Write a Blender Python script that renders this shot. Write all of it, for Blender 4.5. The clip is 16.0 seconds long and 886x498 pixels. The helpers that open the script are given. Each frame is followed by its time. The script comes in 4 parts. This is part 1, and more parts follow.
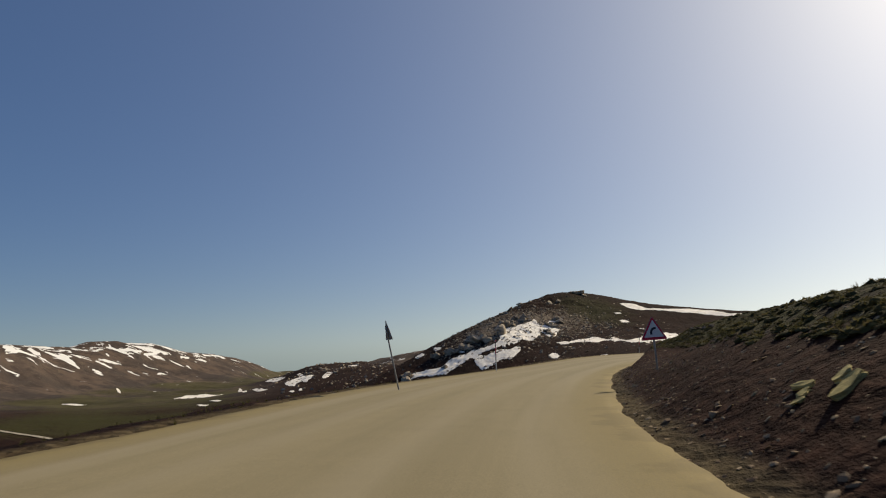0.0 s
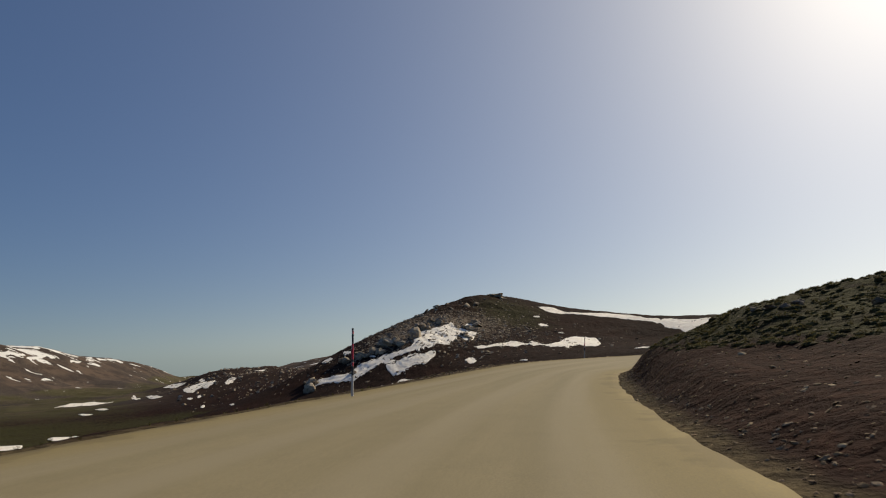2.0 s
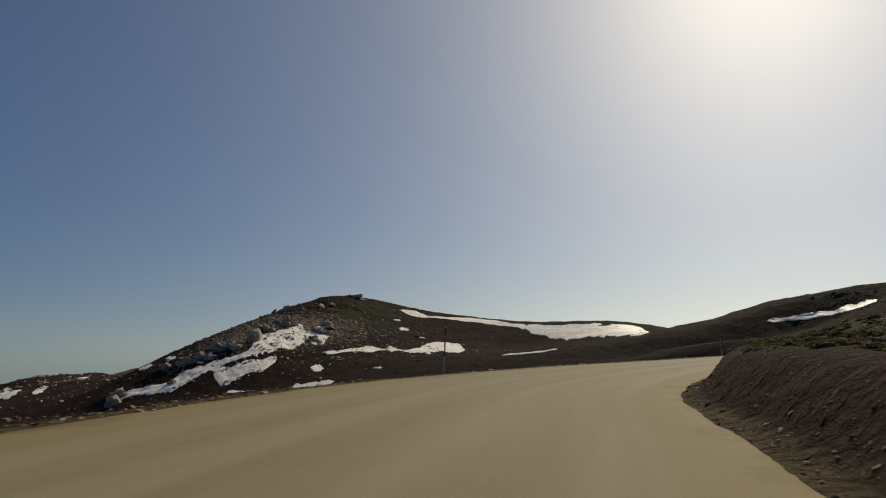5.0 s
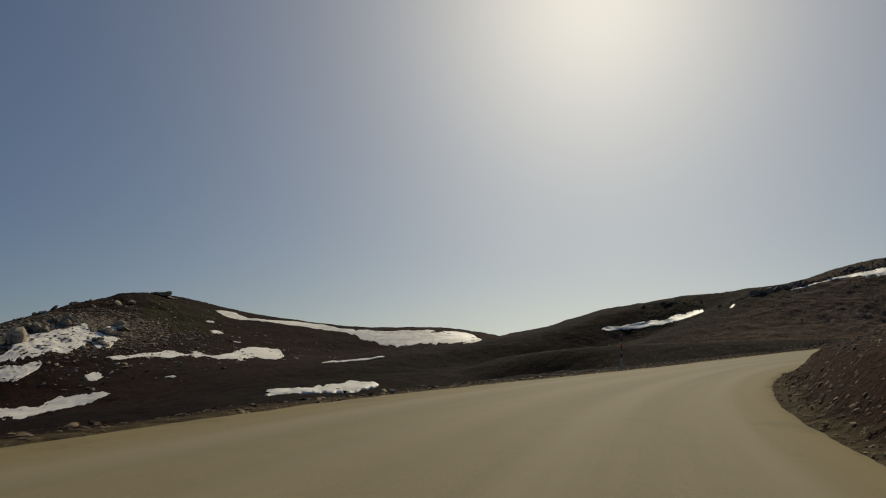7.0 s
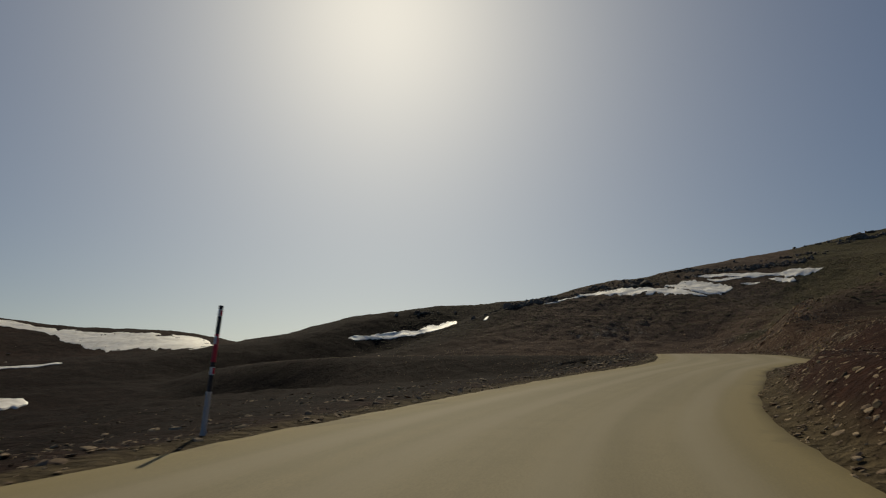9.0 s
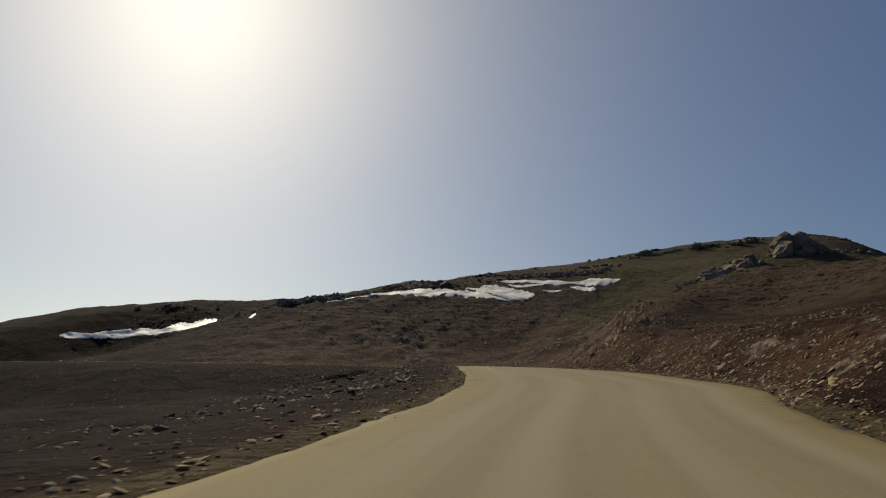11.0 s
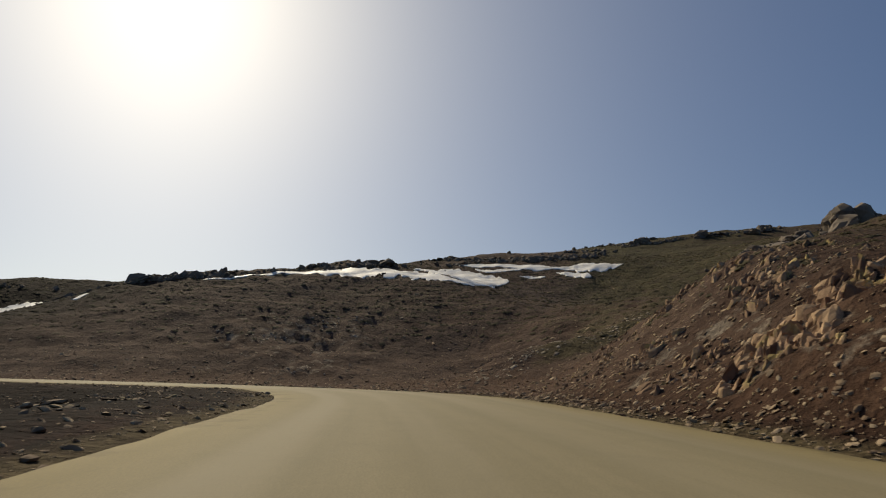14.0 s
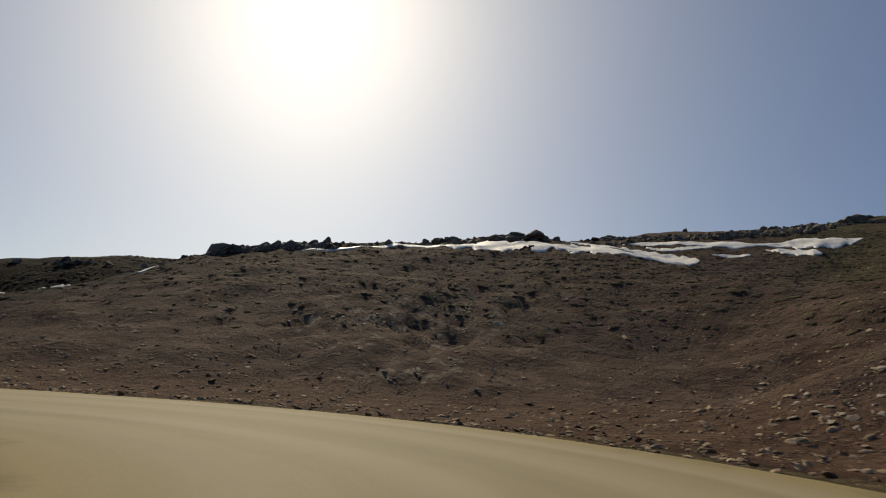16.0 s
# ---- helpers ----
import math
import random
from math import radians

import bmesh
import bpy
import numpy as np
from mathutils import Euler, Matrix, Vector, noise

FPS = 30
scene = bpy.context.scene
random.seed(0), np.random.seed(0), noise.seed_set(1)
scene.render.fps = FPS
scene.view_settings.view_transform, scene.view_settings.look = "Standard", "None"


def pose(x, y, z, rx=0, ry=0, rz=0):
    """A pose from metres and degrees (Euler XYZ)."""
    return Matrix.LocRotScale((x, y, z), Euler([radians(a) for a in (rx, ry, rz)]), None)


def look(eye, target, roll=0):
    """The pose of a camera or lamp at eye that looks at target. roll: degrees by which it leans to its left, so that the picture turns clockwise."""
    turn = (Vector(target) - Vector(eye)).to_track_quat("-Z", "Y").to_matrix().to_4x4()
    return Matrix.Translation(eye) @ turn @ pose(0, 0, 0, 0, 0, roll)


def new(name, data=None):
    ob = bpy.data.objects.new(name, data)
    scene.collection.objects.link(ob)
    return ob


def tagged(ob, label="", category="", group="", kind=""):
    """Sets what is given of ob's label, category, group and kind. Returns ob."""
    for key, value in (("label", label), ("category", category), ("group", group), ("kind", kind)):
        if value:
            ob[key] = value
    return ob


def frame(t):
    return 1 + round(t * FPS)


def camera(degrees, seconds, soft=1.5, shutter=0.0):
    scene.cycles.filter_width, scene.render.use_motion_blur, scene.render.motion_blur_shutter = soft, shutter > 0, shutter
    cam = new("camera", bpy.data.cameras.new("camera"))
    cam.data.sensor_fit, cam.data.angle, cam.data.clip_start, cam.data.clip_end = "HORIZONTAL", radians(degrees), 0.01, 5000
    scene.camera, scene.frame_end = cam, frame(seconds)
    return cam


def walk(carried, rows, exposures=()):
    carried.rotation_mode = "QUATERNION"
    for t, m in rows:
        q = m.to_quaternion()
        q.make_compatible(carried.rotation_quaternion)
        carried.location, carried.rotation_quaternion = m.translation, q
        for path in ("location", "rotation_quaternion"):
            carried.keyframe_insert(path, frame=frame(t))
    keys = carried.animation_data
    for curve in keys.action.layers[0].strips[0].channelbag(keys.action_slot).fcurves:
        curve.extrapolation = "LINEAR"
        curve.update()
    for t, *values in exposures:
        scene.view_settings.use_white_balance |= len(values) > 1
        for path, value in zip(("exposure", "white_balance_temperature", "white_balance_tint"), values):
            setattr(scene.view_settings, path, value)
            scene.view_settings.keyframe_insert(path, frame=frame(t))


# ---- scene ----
# ---- camera ----
cam = camera(69.88, 16.0, soft=1.1, shutter=0.12)


def aim(x, y, z, yaw, pitch, lean):
    """A pose from a place, the heading to the left of +y, the tilt upwards and the lean to the left, in degrees."""
    a, b = radians(yaw), radians(pitch)
    ahead = Vector((-math.sin(a) * math.cos(b), math.cos(a) * math.cos(b), math.sin(b)))
    return look((x, y, z), Vector((x, y, z)) + ahead, lean)


# seconds, x, y, z, yaw, pitch, lean
PATH = [
    (0.0, 0.00, 0.00, -0.00, 0.00, 9.02, -2.17),
    (0.5, 0.67, 6.35, -0.07, -1.58, 8.98, -2.06),
    (1.0, 1.53, 12.76, -0.14, -3.64, 9.05, -2.01),
    (1.5, 2.65, 19.10, -0.20, -5.53, 9.12, -2.00),
    (2.0, 4.04, 25.41, -0.27, -7.34, 9.15, -1.99),
    (2.5, 5.62, 31.73, -0.34, -9.36, 9.14, -1.88),
    (3.0, 7.51, 38.02, -0.41, -11.37, 9.15, -1.67),
    (3.5, 9.61, 44.34, -0.46, -13.40, 9.24, -1.50),
    (4.0, 12.01, 50.61, -0.50, -15.40, 9.32, -1.42),
    (4.5, 14.66, 56.82, -0.54, -17.35, 9.36, -1.46),
    (5.0, 17.45, 62.98, -0.56, -19.35, 9.34, -1.56),
    (5.5, 20.40, 69.05, -0.58, -21.54, 9.29, -1.64),
    (6.0, 23.79, 74.82, -0.59, -24.93, 9.35, -1.44),
    (6.5, 27.51, 80.32, -0.58, -28.90, 9.43, -1.20),
    (7.0, 31.88, 85.20, -0.58, -34.04, 9.64, -1.00),
    (7.5, 36.77, 89.62, -0.57, -39.17, 9.80, -0.67),
    (8.0, 42.17, 93.63, -0.54, -44.84, 10.10, -0.48),
    (8.5, 47.79, 97.38, -0.48, -49.92, 10.27, -0.10),
    (9.0, 53.84, 100.63, -0.39, -55.13, 10.46, 0.31),
    (9.5, 60.08, 103.73, -0.25, -60.09, 10.76, 0.66),
    (10.0, 66.68, 106.26, -0.08, -65.24, 11.03, 1.01),
    (10.5, 73.58, 108.14, 0.13, -69.60, 11.21, 1.12),
    (11.0, 80.68, 109.44, 0.37, -72.90, 11.35, 1.12),
    (11.5, 87.87, 110.39, 0.62, -75.20, 11.48, 1.09),
    (12.0, 95.06, 111.24, 0.89, -76.40, 11.57, 1.05),
    (12.5, 102.19, 112.16, 1.17, -76.89, 11.64, 1.09),
    (13.0, 109.17, 113.47, 1.46, -76.66, 11.70, 1.31),
    (13.5, 115.92, 115.02, 1.75, -76.30, 11.79, 1.55),
    (14.0, 122.51, 116.76, 2.02, -75.56, 11.91, 1.94),
    (14.5, 129.02, 118.76, 2.26, -73.91, 12.05, 2.67),
    (15.0, 135.06, 120.94, 2.44, -71.59, 12.03, 3.21),
    (15.5, 140.83, 123.22, 2.58, -67.99, 11.77, 3.55),
    (16.0, 146.23, 127.08, 2.70, -63.46, 11.46, 4.07),
]
EXPOSURES = [(0.0, 0.12, 7600, 7.5), (1.5, 0.0, 7600, 7.5), (3.0, -0.17, 7600, 6.5), (5.5, -0.48, 7600, 5), (7.0, -0.68, 7600, 3), (8.5, -0.75, 7650, 2.5), (10.0, -0.50, 7650, 3), (12.5, -0.12, 7700, 4.5), (14.5, -0.10, 7700, 5), (16.0, -0.10, 7700, 5.5)]
walk(cam, [(t, aim(*p)) for t, *p in PATH], EXPOSURES)

# ---- light ----
SUN_YAW, SUN_HEIGHT = 49.2, 32.8
world = bpy.data.worlds.new("world")
scene.world = world
world.use_nodes = True
wt = world.node_tree


def blend(mode, a, b):
    n = wt.nodes.new("ShaderNodeMix")
    n.data_type, n.blend_type = "RGBA", mode
    n.inputs[0].default_value = 1.0
    wt.links.new(a, n.inputs[6])
    if isinstance(b, bpy.types.NodeSocket):
        wt.links.new(b, n.inputs[7])
    else:
        n.inputs[7].default_value = (*b, 1)
    return n.outputs[2]


def heaven(air, dust, ozone, strength, tint, focus):
    """One layer of the sky: its air or its haze."""
    n = wt.nodes.new("ShaderNodeTexSky")
    n.sky_type = "NISHITA"
    n.sun_disc = False
    n.sun_elevation, n.sun_rotation = radians(SUN_HEIGHT), radians(SUN_YAW)
    n.altitude, n.air_density, n.dust_density, n.ozone_density = 1800, air, dust, ozone
    near = wt.nodes.new("ShaderNodeGamma")
    near.inputs["Gamma"].default_value = focus
    wt.links.new(n.outputs[0], near.inputs["Color"])
    return blend("MULTIPLY", near.outputs[0], [strength * c for c in tint])


air_layer = heaven(1.4, 0.0, 0.0, 0.060, (0.49, 0.87, 1.66), 0.654)
haze_layer = heaven(0.0, 9.0, 0.0, 0.069, (1.40, 1.43, 1.27), 0.60)
ring_layer = heaven(0.0, 9.0, 0.0, 0.0030, (1.14, 1.18, 1.20), 1.22)  # the bright ring round the sun: haze, with lens glare added into the sky
clear = wt.nodes.new("ShaderNodeHueSaturation")
clear.inputs["Saturation"].default_value = 1.17
wt.links.new(blend("ADD", blend("ADD", air_layer, haze_layer), ring_layer), clear.inputs["Color"])
wt.links.new(clear.outputs[0], wt.nodes["Background"].inputs["Color"])
wt.nodes["Background"].inputs["Strength"].default_value = 1.0

sun = new("sun", bpy.data.lights.new("sun", "SUN"))
sun.data.energy, sun.data.angle, sun.data.color = 4.4, radians(0.55), (1.0, 0.93, 0.82)
sa, sb = radians(SUN_YAW), radians(SUN_HEIGHT)
sun.matrix_world = look((60, 100, 200), Vector((60, 100, 200)) - Vector((math.sin(sa) * math.cos(sb), math.cos(sa) * math.cos(sb), math.sin(sb))))


# ---- materials ----
class Paint:
    """A node material under construction."""

    def __init__(self, name, rough=0.9, gloss=0.06):
        self.m = bpy.data.materials.new(name)
        self.m.use_nodes = True
        self.t = self.m.node_tree
        self.b = self.t.nodes["Principled BSDF"]
        self.b.inputs["Roughness"].default_value = rough
        self.b.inputs["Specular IOR Level"].default_value = gloss
        self.geo = self.t.nodes.new("ShaderNodeNewGeometry")

    def put(self, value, socket):
        if isinstance(value, bpy.types.NodeSocket):
            self.t.links.new(value, socket)
        else:
            socket.default_value = value

    def noise(self, scale, detail=4.0, rough=0.55, at=None, distort=0.0):
        n = self.t.nodes.new("ShaderNodeTexNoise")
        n.inputs["Scale"].default_value, n.inputs["Detail"].default_value = scale, detail
        n.inputs["Roughness"].default_value, n.inputs["Distortion"].default_value = rough, distort
        self.put(at or self.geo.outputs["Position"], n.inputs["Vector"])
        return n.outputs["Fac"]

    def cells(self, scale, out="Distance"):
        n = self.t.nodes.new("ShaderNodeTexVoronoi")
        n.inputs["Scale"].default_value = scale
        self.put(self.geo.outputs["Position"], n.inputs["Vector"])
        return n.outputs[out]

    def ramp(self, value, low, high, a=0.0, b=1.0):
        n = self.t.nodes.new("ShaderNodeMapRange")
        n.interpolation_type = "SMOOTHSTEP"
        self.put(value, n.inputs[0])
        for i, v in enumerate((low, high, a, b)):
            n.inputs[i + 1].default_value = v
        return n.outputs[0]

    def mix(self, fac, a, b, mode="MIX"):
        n = self.t.nodes.new("ShaderNodeMix")
        n.data_type, n.blend_type = "RGBA", mode
        self.put(fac, n.inputs[0])
        self.put(a if isinstance(a, bpy.types.NodeSocket) else (*a, 1), n.inputs[6])
        self.put(b if isinstance(b, bpy.types.NodeSocket) else (*b, 1), n.inputs[7])
        return n.outputs[2]

    def sum(self, op, a, b):
        n = self.t.nodes.new("ShaderNodeMath")
        n.operation = op
        self.put(a, n.inputs[0]), self.put(b, n.inputs[1])
        return n.outputs[0]

    def attr(self, name):
        n = self.t.nodes.new("ShaderNodeAttribute")
        n.attribute_name = name
        return n.outputs["Fac"]

    def bump(self, value, strength, distance):
        n = self.t.nodes.new("ShaderNodeBump")
        n.inputs["Strength"].default_value, n.inputs["Distance"].default_value = strength, distance
        self.put(value, n.inputs["Height"])
        last = self.b.inputs["Normal"].links
        if last:
            self.t.links.new(last[0].from_socket, n.inputs["Normal"])
        self.t.links.new(n.outputs[0], self.b.inputs["Normal"])

    def done(self, colour):
        self.put(colour if isinstance(colour, bpy.types.NodeSocket) else (*colour, 1), self.b.inputs["Base Color"])
        return self.m


def ground_paint():
    p = Paint("ground", 1.0, 0.03)
    n1, n2, n3 = p.noise(0.035, 5), p.noise(0.33, 6, 0.6), p.noise(2.6, 5, 0.65)
    flat = p.t.nodes.new("ShaderNodeVectorMath")
    flat.operation = "MULTIPLY"
    p.put(p.geo.outputs["Position"], flat.inputs[0])
    flat.inputs[1].default_value = (0.55, 0.55, 3.2)
    terrace = p.noise(1.0, 6, 0.62, flat.outputs[0])  # drawn out along the contours
    grit = p.noise(11.0, 4, 0.7)
    clods = p.noise(0.95, 7, 0.72)
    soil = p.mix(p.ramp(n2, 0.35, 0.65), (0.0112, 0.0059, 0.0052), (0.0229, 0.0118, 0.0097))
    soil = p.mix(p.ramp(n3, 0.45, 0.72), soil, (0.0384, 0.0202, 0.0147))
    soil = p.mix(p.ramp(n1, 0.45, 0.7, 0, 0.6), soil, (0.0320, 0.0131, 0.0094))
    # shade between the clods put into the colour: hollows darker, tops lighter
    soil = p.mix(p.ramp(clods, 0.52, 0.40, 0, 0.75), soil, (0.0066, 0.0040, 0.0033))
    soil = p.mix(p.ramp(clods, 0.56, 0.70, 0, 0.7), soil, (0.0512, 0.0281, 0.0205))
    # the stony hillside beyond the hairpin
    stony = p.mix(p.ramp(n2, 0.35, 0.65), (0.060, 0.037, 0.028), (0.106, 0.071, 0.053))
    stony = p.mix(p.ramp(n1, 0.42, 0.62, 0, 0.7), stony, (0.084, 0.061, 0.049))
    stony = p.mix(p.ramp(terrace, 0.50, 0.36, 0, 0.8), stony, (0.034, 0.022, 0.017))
    stony = p.mix(p.ramp(grit, 0.60, 0.74, 0, 0.6), stony, (0.16, 0.13, 0.105))
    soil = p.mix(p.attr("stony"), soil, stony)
    # slopes of the mountains over the valley; air haze is in these paler colours
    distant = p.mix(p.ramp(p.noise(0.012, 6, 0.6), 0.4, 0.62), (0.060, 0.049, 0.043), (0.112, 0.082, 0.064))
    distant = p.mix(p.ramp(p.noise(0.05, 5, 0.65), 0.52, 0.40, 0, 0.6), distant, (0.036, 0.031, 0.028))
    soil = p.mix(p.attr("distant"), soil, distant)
    turf = p.mix(p.ramp(n3, 0.35, 0.65), (0.027, 0.027, 0.011), (0.052, 0.050, 0.020))
    turf = p.mix(p.ramp(n2, 0.4, 0.7, 0, 0.5), turf, (0.036, 0.026, 0.017))
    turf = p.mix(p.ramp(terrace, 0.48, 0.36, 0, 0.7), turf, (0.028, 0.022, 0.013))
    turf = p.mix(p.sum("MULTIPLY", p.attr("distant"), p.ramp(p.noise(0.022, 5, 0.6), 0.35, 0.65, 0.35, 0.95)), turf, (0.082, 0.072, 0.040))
    turf = p.mix(p.sum("MULTIPLY", p.attr("stony"), 0.75), turf, p.mix(p.ramp(n3, 0.35, 0.65), (0.058, 0.047, 0.027), (0.100, 0.084, 0.046)))
    cover = p.sum("ADD", p.attr("turf"), p.sum("MULTIPLY", p.sum("SUBTRACT", p.sum("MULTIPLY", p.sum("ADD", n2, terrace), 0.5), 0.5), 1.9))
    col = p.mix(p.ramp(cover, 0.30, 0.70), soil, turf)
    col = p.mix(p.sum("MULTIPLY", p.attr("red_earth"), p.ramp(n1, 0.3, 0.6, 0.2, 0.75)), col, p.mix(p.ramp(n3, 0.35, 0.7), (0.062, 0.033, 0.021), (0.112, 0.066, 0.043)))
    # red soil of the cut, its colour darkened further for the bank's shade
    col = p.mix(p.sum("MULTIPLY", p.attr("shaded_cut_bank"), p.ramp(clods, 0.34, 0.6, 0.95, 0.6)), col, p.mix(p.ramp(n3, 0.4, 0.75), (0.027, 0.0100, 0.0066), (0.053, 0.0205, 0.0130)))
    col = p.mix(p.ramp(p.attr("shoulder"), 0.2, 0.9, 0, 0.85), col, p.mix(p.ramp(n3, 0.35, 0.7), (0.055, 0.040, 0.022), (0.12, 0.092, 0.052)))
    # darker brown over the dell and the foot of the spur
    col = p.mix(p.sum("MULTIPLY", p.attr("dark_ground"), p.ramp(n2, 0.3, 0.7, 0.85, 0.6)), col, p.mix(p.ramp(n3, 0.4, 0.7), (0.0065, 0.0042, 0.0040), (0.0150, 0.0094, 0.0086)))
    stone = p.mix(p.ramp(n3, 0.3, 0.7), (0.095, 0.076, 0.060), (0.235, 0.19, 0.145))
    rock = p.sum("ADD", p.attr("rock"), p.sum("MULTIPLY", p.sum("SUBTRACT", p.noise(0.5, 6, 0.7), 0.5), 2.0))
    col = p.mix(p.ramp(rock, 0.45, 0.7), col, stone)
    white = p.sum("ADD", p.attr("far_snow"), p.sum("MULTIPLY", p.sum("SUBTRACT", p.noise(0.021, 5, 0.52, None, 1.1), 0.5), 3.2))
    col = p.mix(p.ramp(white, 0.93, 0.98), col, (0.70, 0.69, 0.66))
    p.bump(n2, 0.8, 0.6)
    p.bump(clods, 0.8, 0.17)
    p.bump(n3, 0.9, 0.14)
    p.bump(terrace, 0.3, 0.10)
    p.bump(p.cells(4.0), 0.5, 0.06)
    return p.done(col)


def asphalt_paint():
    p = Paint("asphalt", 0.86, 0.10)
    n2, n3 = p.noise(1.2, 5), p.noise(40.0, 3)
    drawn = p.t.nodes.new("ShaderNodeCombineXYZ")
    p.put(p.sum("MULTIPLY", p.attr("along"), 0.035), drawn.inputs[0])
    p.put(p.sum("MULTIPLY", p.attr("lane"), 4.5), drawn.inputs[1])
    n1 = p.noise(1.0, 5, 0.6, drawn.outputs[0])
    col = p.mix(p.ramp(n1, 0.3, 0.7), (0.226, 0.187, 0.108), (0.270, 0.224, 0.132))
    col = p.mix(p.ramp(n2, 0.45, 0.75, 0, 0.18), col, (0.17, 0.137, 0.08))
    col = p.mix(p.ramp(p.attr("edge"), 0.55, 1.0, 0, 0.7), col, (0.235, 0.175, 0.062))
    stain = p.sum("ADD", p.ramp(p.attr("edge"), 0.6, 1.0, -0.12, 0.16), p.noise(0.45, 6, 0.65))
    col = p.mix(p.ramp(stain, 0.62, 0.70, 0, 0.4), col, (0.135, 0.10, 0.05))
    col = p.mix(p.ramp(n3, 0.3, 0.7, 0, 0.35), col, (0.13, 0.108, 0.07))
    lane = p.attr("lane")
    wear = p.noise(0.8, 4, 0.5, drawn.outputs[0])
    for at in (-0.62, -0.22, 0.24, 0.66):
        near = p.ramp(p.sum("ABSOLUTE", p.sum("SUBTRACT", lane, at), 0.0), 0.03, 0.13, 1.0, 0.0)
        col = p.mix(p.sum("MULTIPLY", near, p.ramp(wear, 0.3, 0.7, 0.1, 0.6)), col, (0.285, 0.242, 0.162))
    p.bump(n3, 0.5, 0.008)
    p.bump(n2, 0.2, 0.02)
    return p.done(col)


def snow_paint():
    p = Paint("snow", 0.6, 0.3)
    n1, n2 = p.noise(0.5, 5), p.noise(6.0, 4)
    col = p.mix(p.ramp(n1, 0.4, 0.75), (0.87, 0.82, 0.73), (0.74, 0.67, 0.57))
    col = p.mix(p.ramp(n2, 0.6, 0.85, 0, 0.5), col, (0.44, 0.37, 0.29))
    col = p.mix(p.ramp(p.noise(0.22, 7, 0.7, None, 1.2), 0.52, 0.66, 0, 0.55), col, (0.50, 0.43, 0.34))
    p.bump(n1, 0.5, 0.25)
    p.bump(n2, 0.4, 0.04)
    return p.done(col)


def stone_paint(name, dark, light, lichen):
    p = Paint(name, 0.9)
    info = p.t.nodes.new("ShaderNodeObjectInfo").outputs["Random"]
    each = p.sum("FRACT", p.sum("ADD", info, p.geo.outputs["Random Per Island"]), 0.0)
    n1, n2 = p.noise(1.3, 5), p.noise(9.0, 5, 0.65)
    col = p.mix(each, dark, light)
    col = p.mix(p.ramp(n2, 0.35, 0.75, 0, 0.45), col, tuple(0.6 * c for c in dark))
    col = p.mix(p.ramp(n1, 0.52, 0.7, 0, 0.55), col, lichen)
    p.bump(n2, 0.7, 0.018)
    p.bump(n1, 0.4, 0.06)
    return p.done(col)


def plant_paint(name, dark, light, dry):
    """Leaves and blades, which let some of the light through."""
    p = Paint(name, 0.9)
    n = p.noise(7.0, 4)
    each = p.geo.outputs["Random Per Island"]
    col = p.mix(each, dark, light)
    col = p.mix(p.ramp(n, 0.4, 0.7, 0, 0.7), col, dry)
    p.bump(n, 0.8, 0.02)
    thin = p.t.nodes.new("ShaderNodeBsdfTranslucent")
    p.put(col, thin.inputs["Color"])
    both = p.t.nodes.new("ShaderNodeMixShader")
    both.inputs[0].default_value = 0.38
    p.t.links.new(p.b.outputs[0], both.inputs[1])
    p.t.links.new(thin.outputs[0], both.inputs[2])
    p.t.links.new(both.outputs[0], p.t.nodes["Material Output"].inputs["Surface"])
    return p.done(col)


def plain_paint(name, colour, rough=0.5, metal=0.0, dirt=0.4):
    p = Paint(name, rough, 0.4)
    p.b.inputs["Metallic"].default_value = metal
    n = p.noise(14.0, 5, 0.65)
    return p.done(p.mix(p.ramp(n, 0.5, 0.8, 0, dirt), colour, tuple(0.45 * c + 0.03 for c in colour)))


GROUND, ASPHALT, SNOW = ground_paint(), asphalt_paint(), snow_paint()
TUSSOCK = plant_paint("tussock", (0.050, 0.048, 0.019), (0.118, 0.106, 0.042), (0.105, 0.080, 0.046))
SLOPE_TUSSOCK = plant_paint("slope_tussock", (0.078, 0.066, 0.036), (0.150, 0.128, 0.070), (0.125, 0.096, 0.064))
ROCK = stone_paint("rock", (0.12, 0.092, 0.070), (0.25, 0.20, 0.155), (0.24, 0.20, 0.11))
HILL_ROCK = stone_paint("hill_rock", (0.22, 0.175, 0.13), (0.50, 0.41, 0.30), (0.34, 0.28, 0.17))
RUBBLE = stone_paint("rubble", (0.125, 0.080, 0.052), (0.48, 0.355, 0.225), (0.30, 0.24, 0.12))
CRAG = stone_paint("crag", (0.150, 0.086, 0.056), (0.50, 0.335, 0.20), (0.50, 0.40, 0.14))
LICHEN = stone_paint("lichen_rock", (0.36, 0.29, 0.12), (0.52, 0.43, 0.19), (0.30, 0.25, 0.17))
TRACK = plain_paint("track", (0.3, 0.26, 0.2), 0.95)
WHITE = plain_paint("white_paint", (0.72, 0.72, 0.7))
RED = plain_paint("red_paint", (0.52, 0.02, 0.05))
BLACK = plain_paint("black_paint", (0.022, 0.022, 0.028))
STEEL = plain_paint("galvanised_steel", (0.28, 0.28, 0.28), 0.5, 0.6)
PEG = plain_paint("grey_post", (0.5, 0.49, 0.47), 0.6)

# ---- the lie of the land ----
_table = np.random.RandomState(7).rand(256, 256)


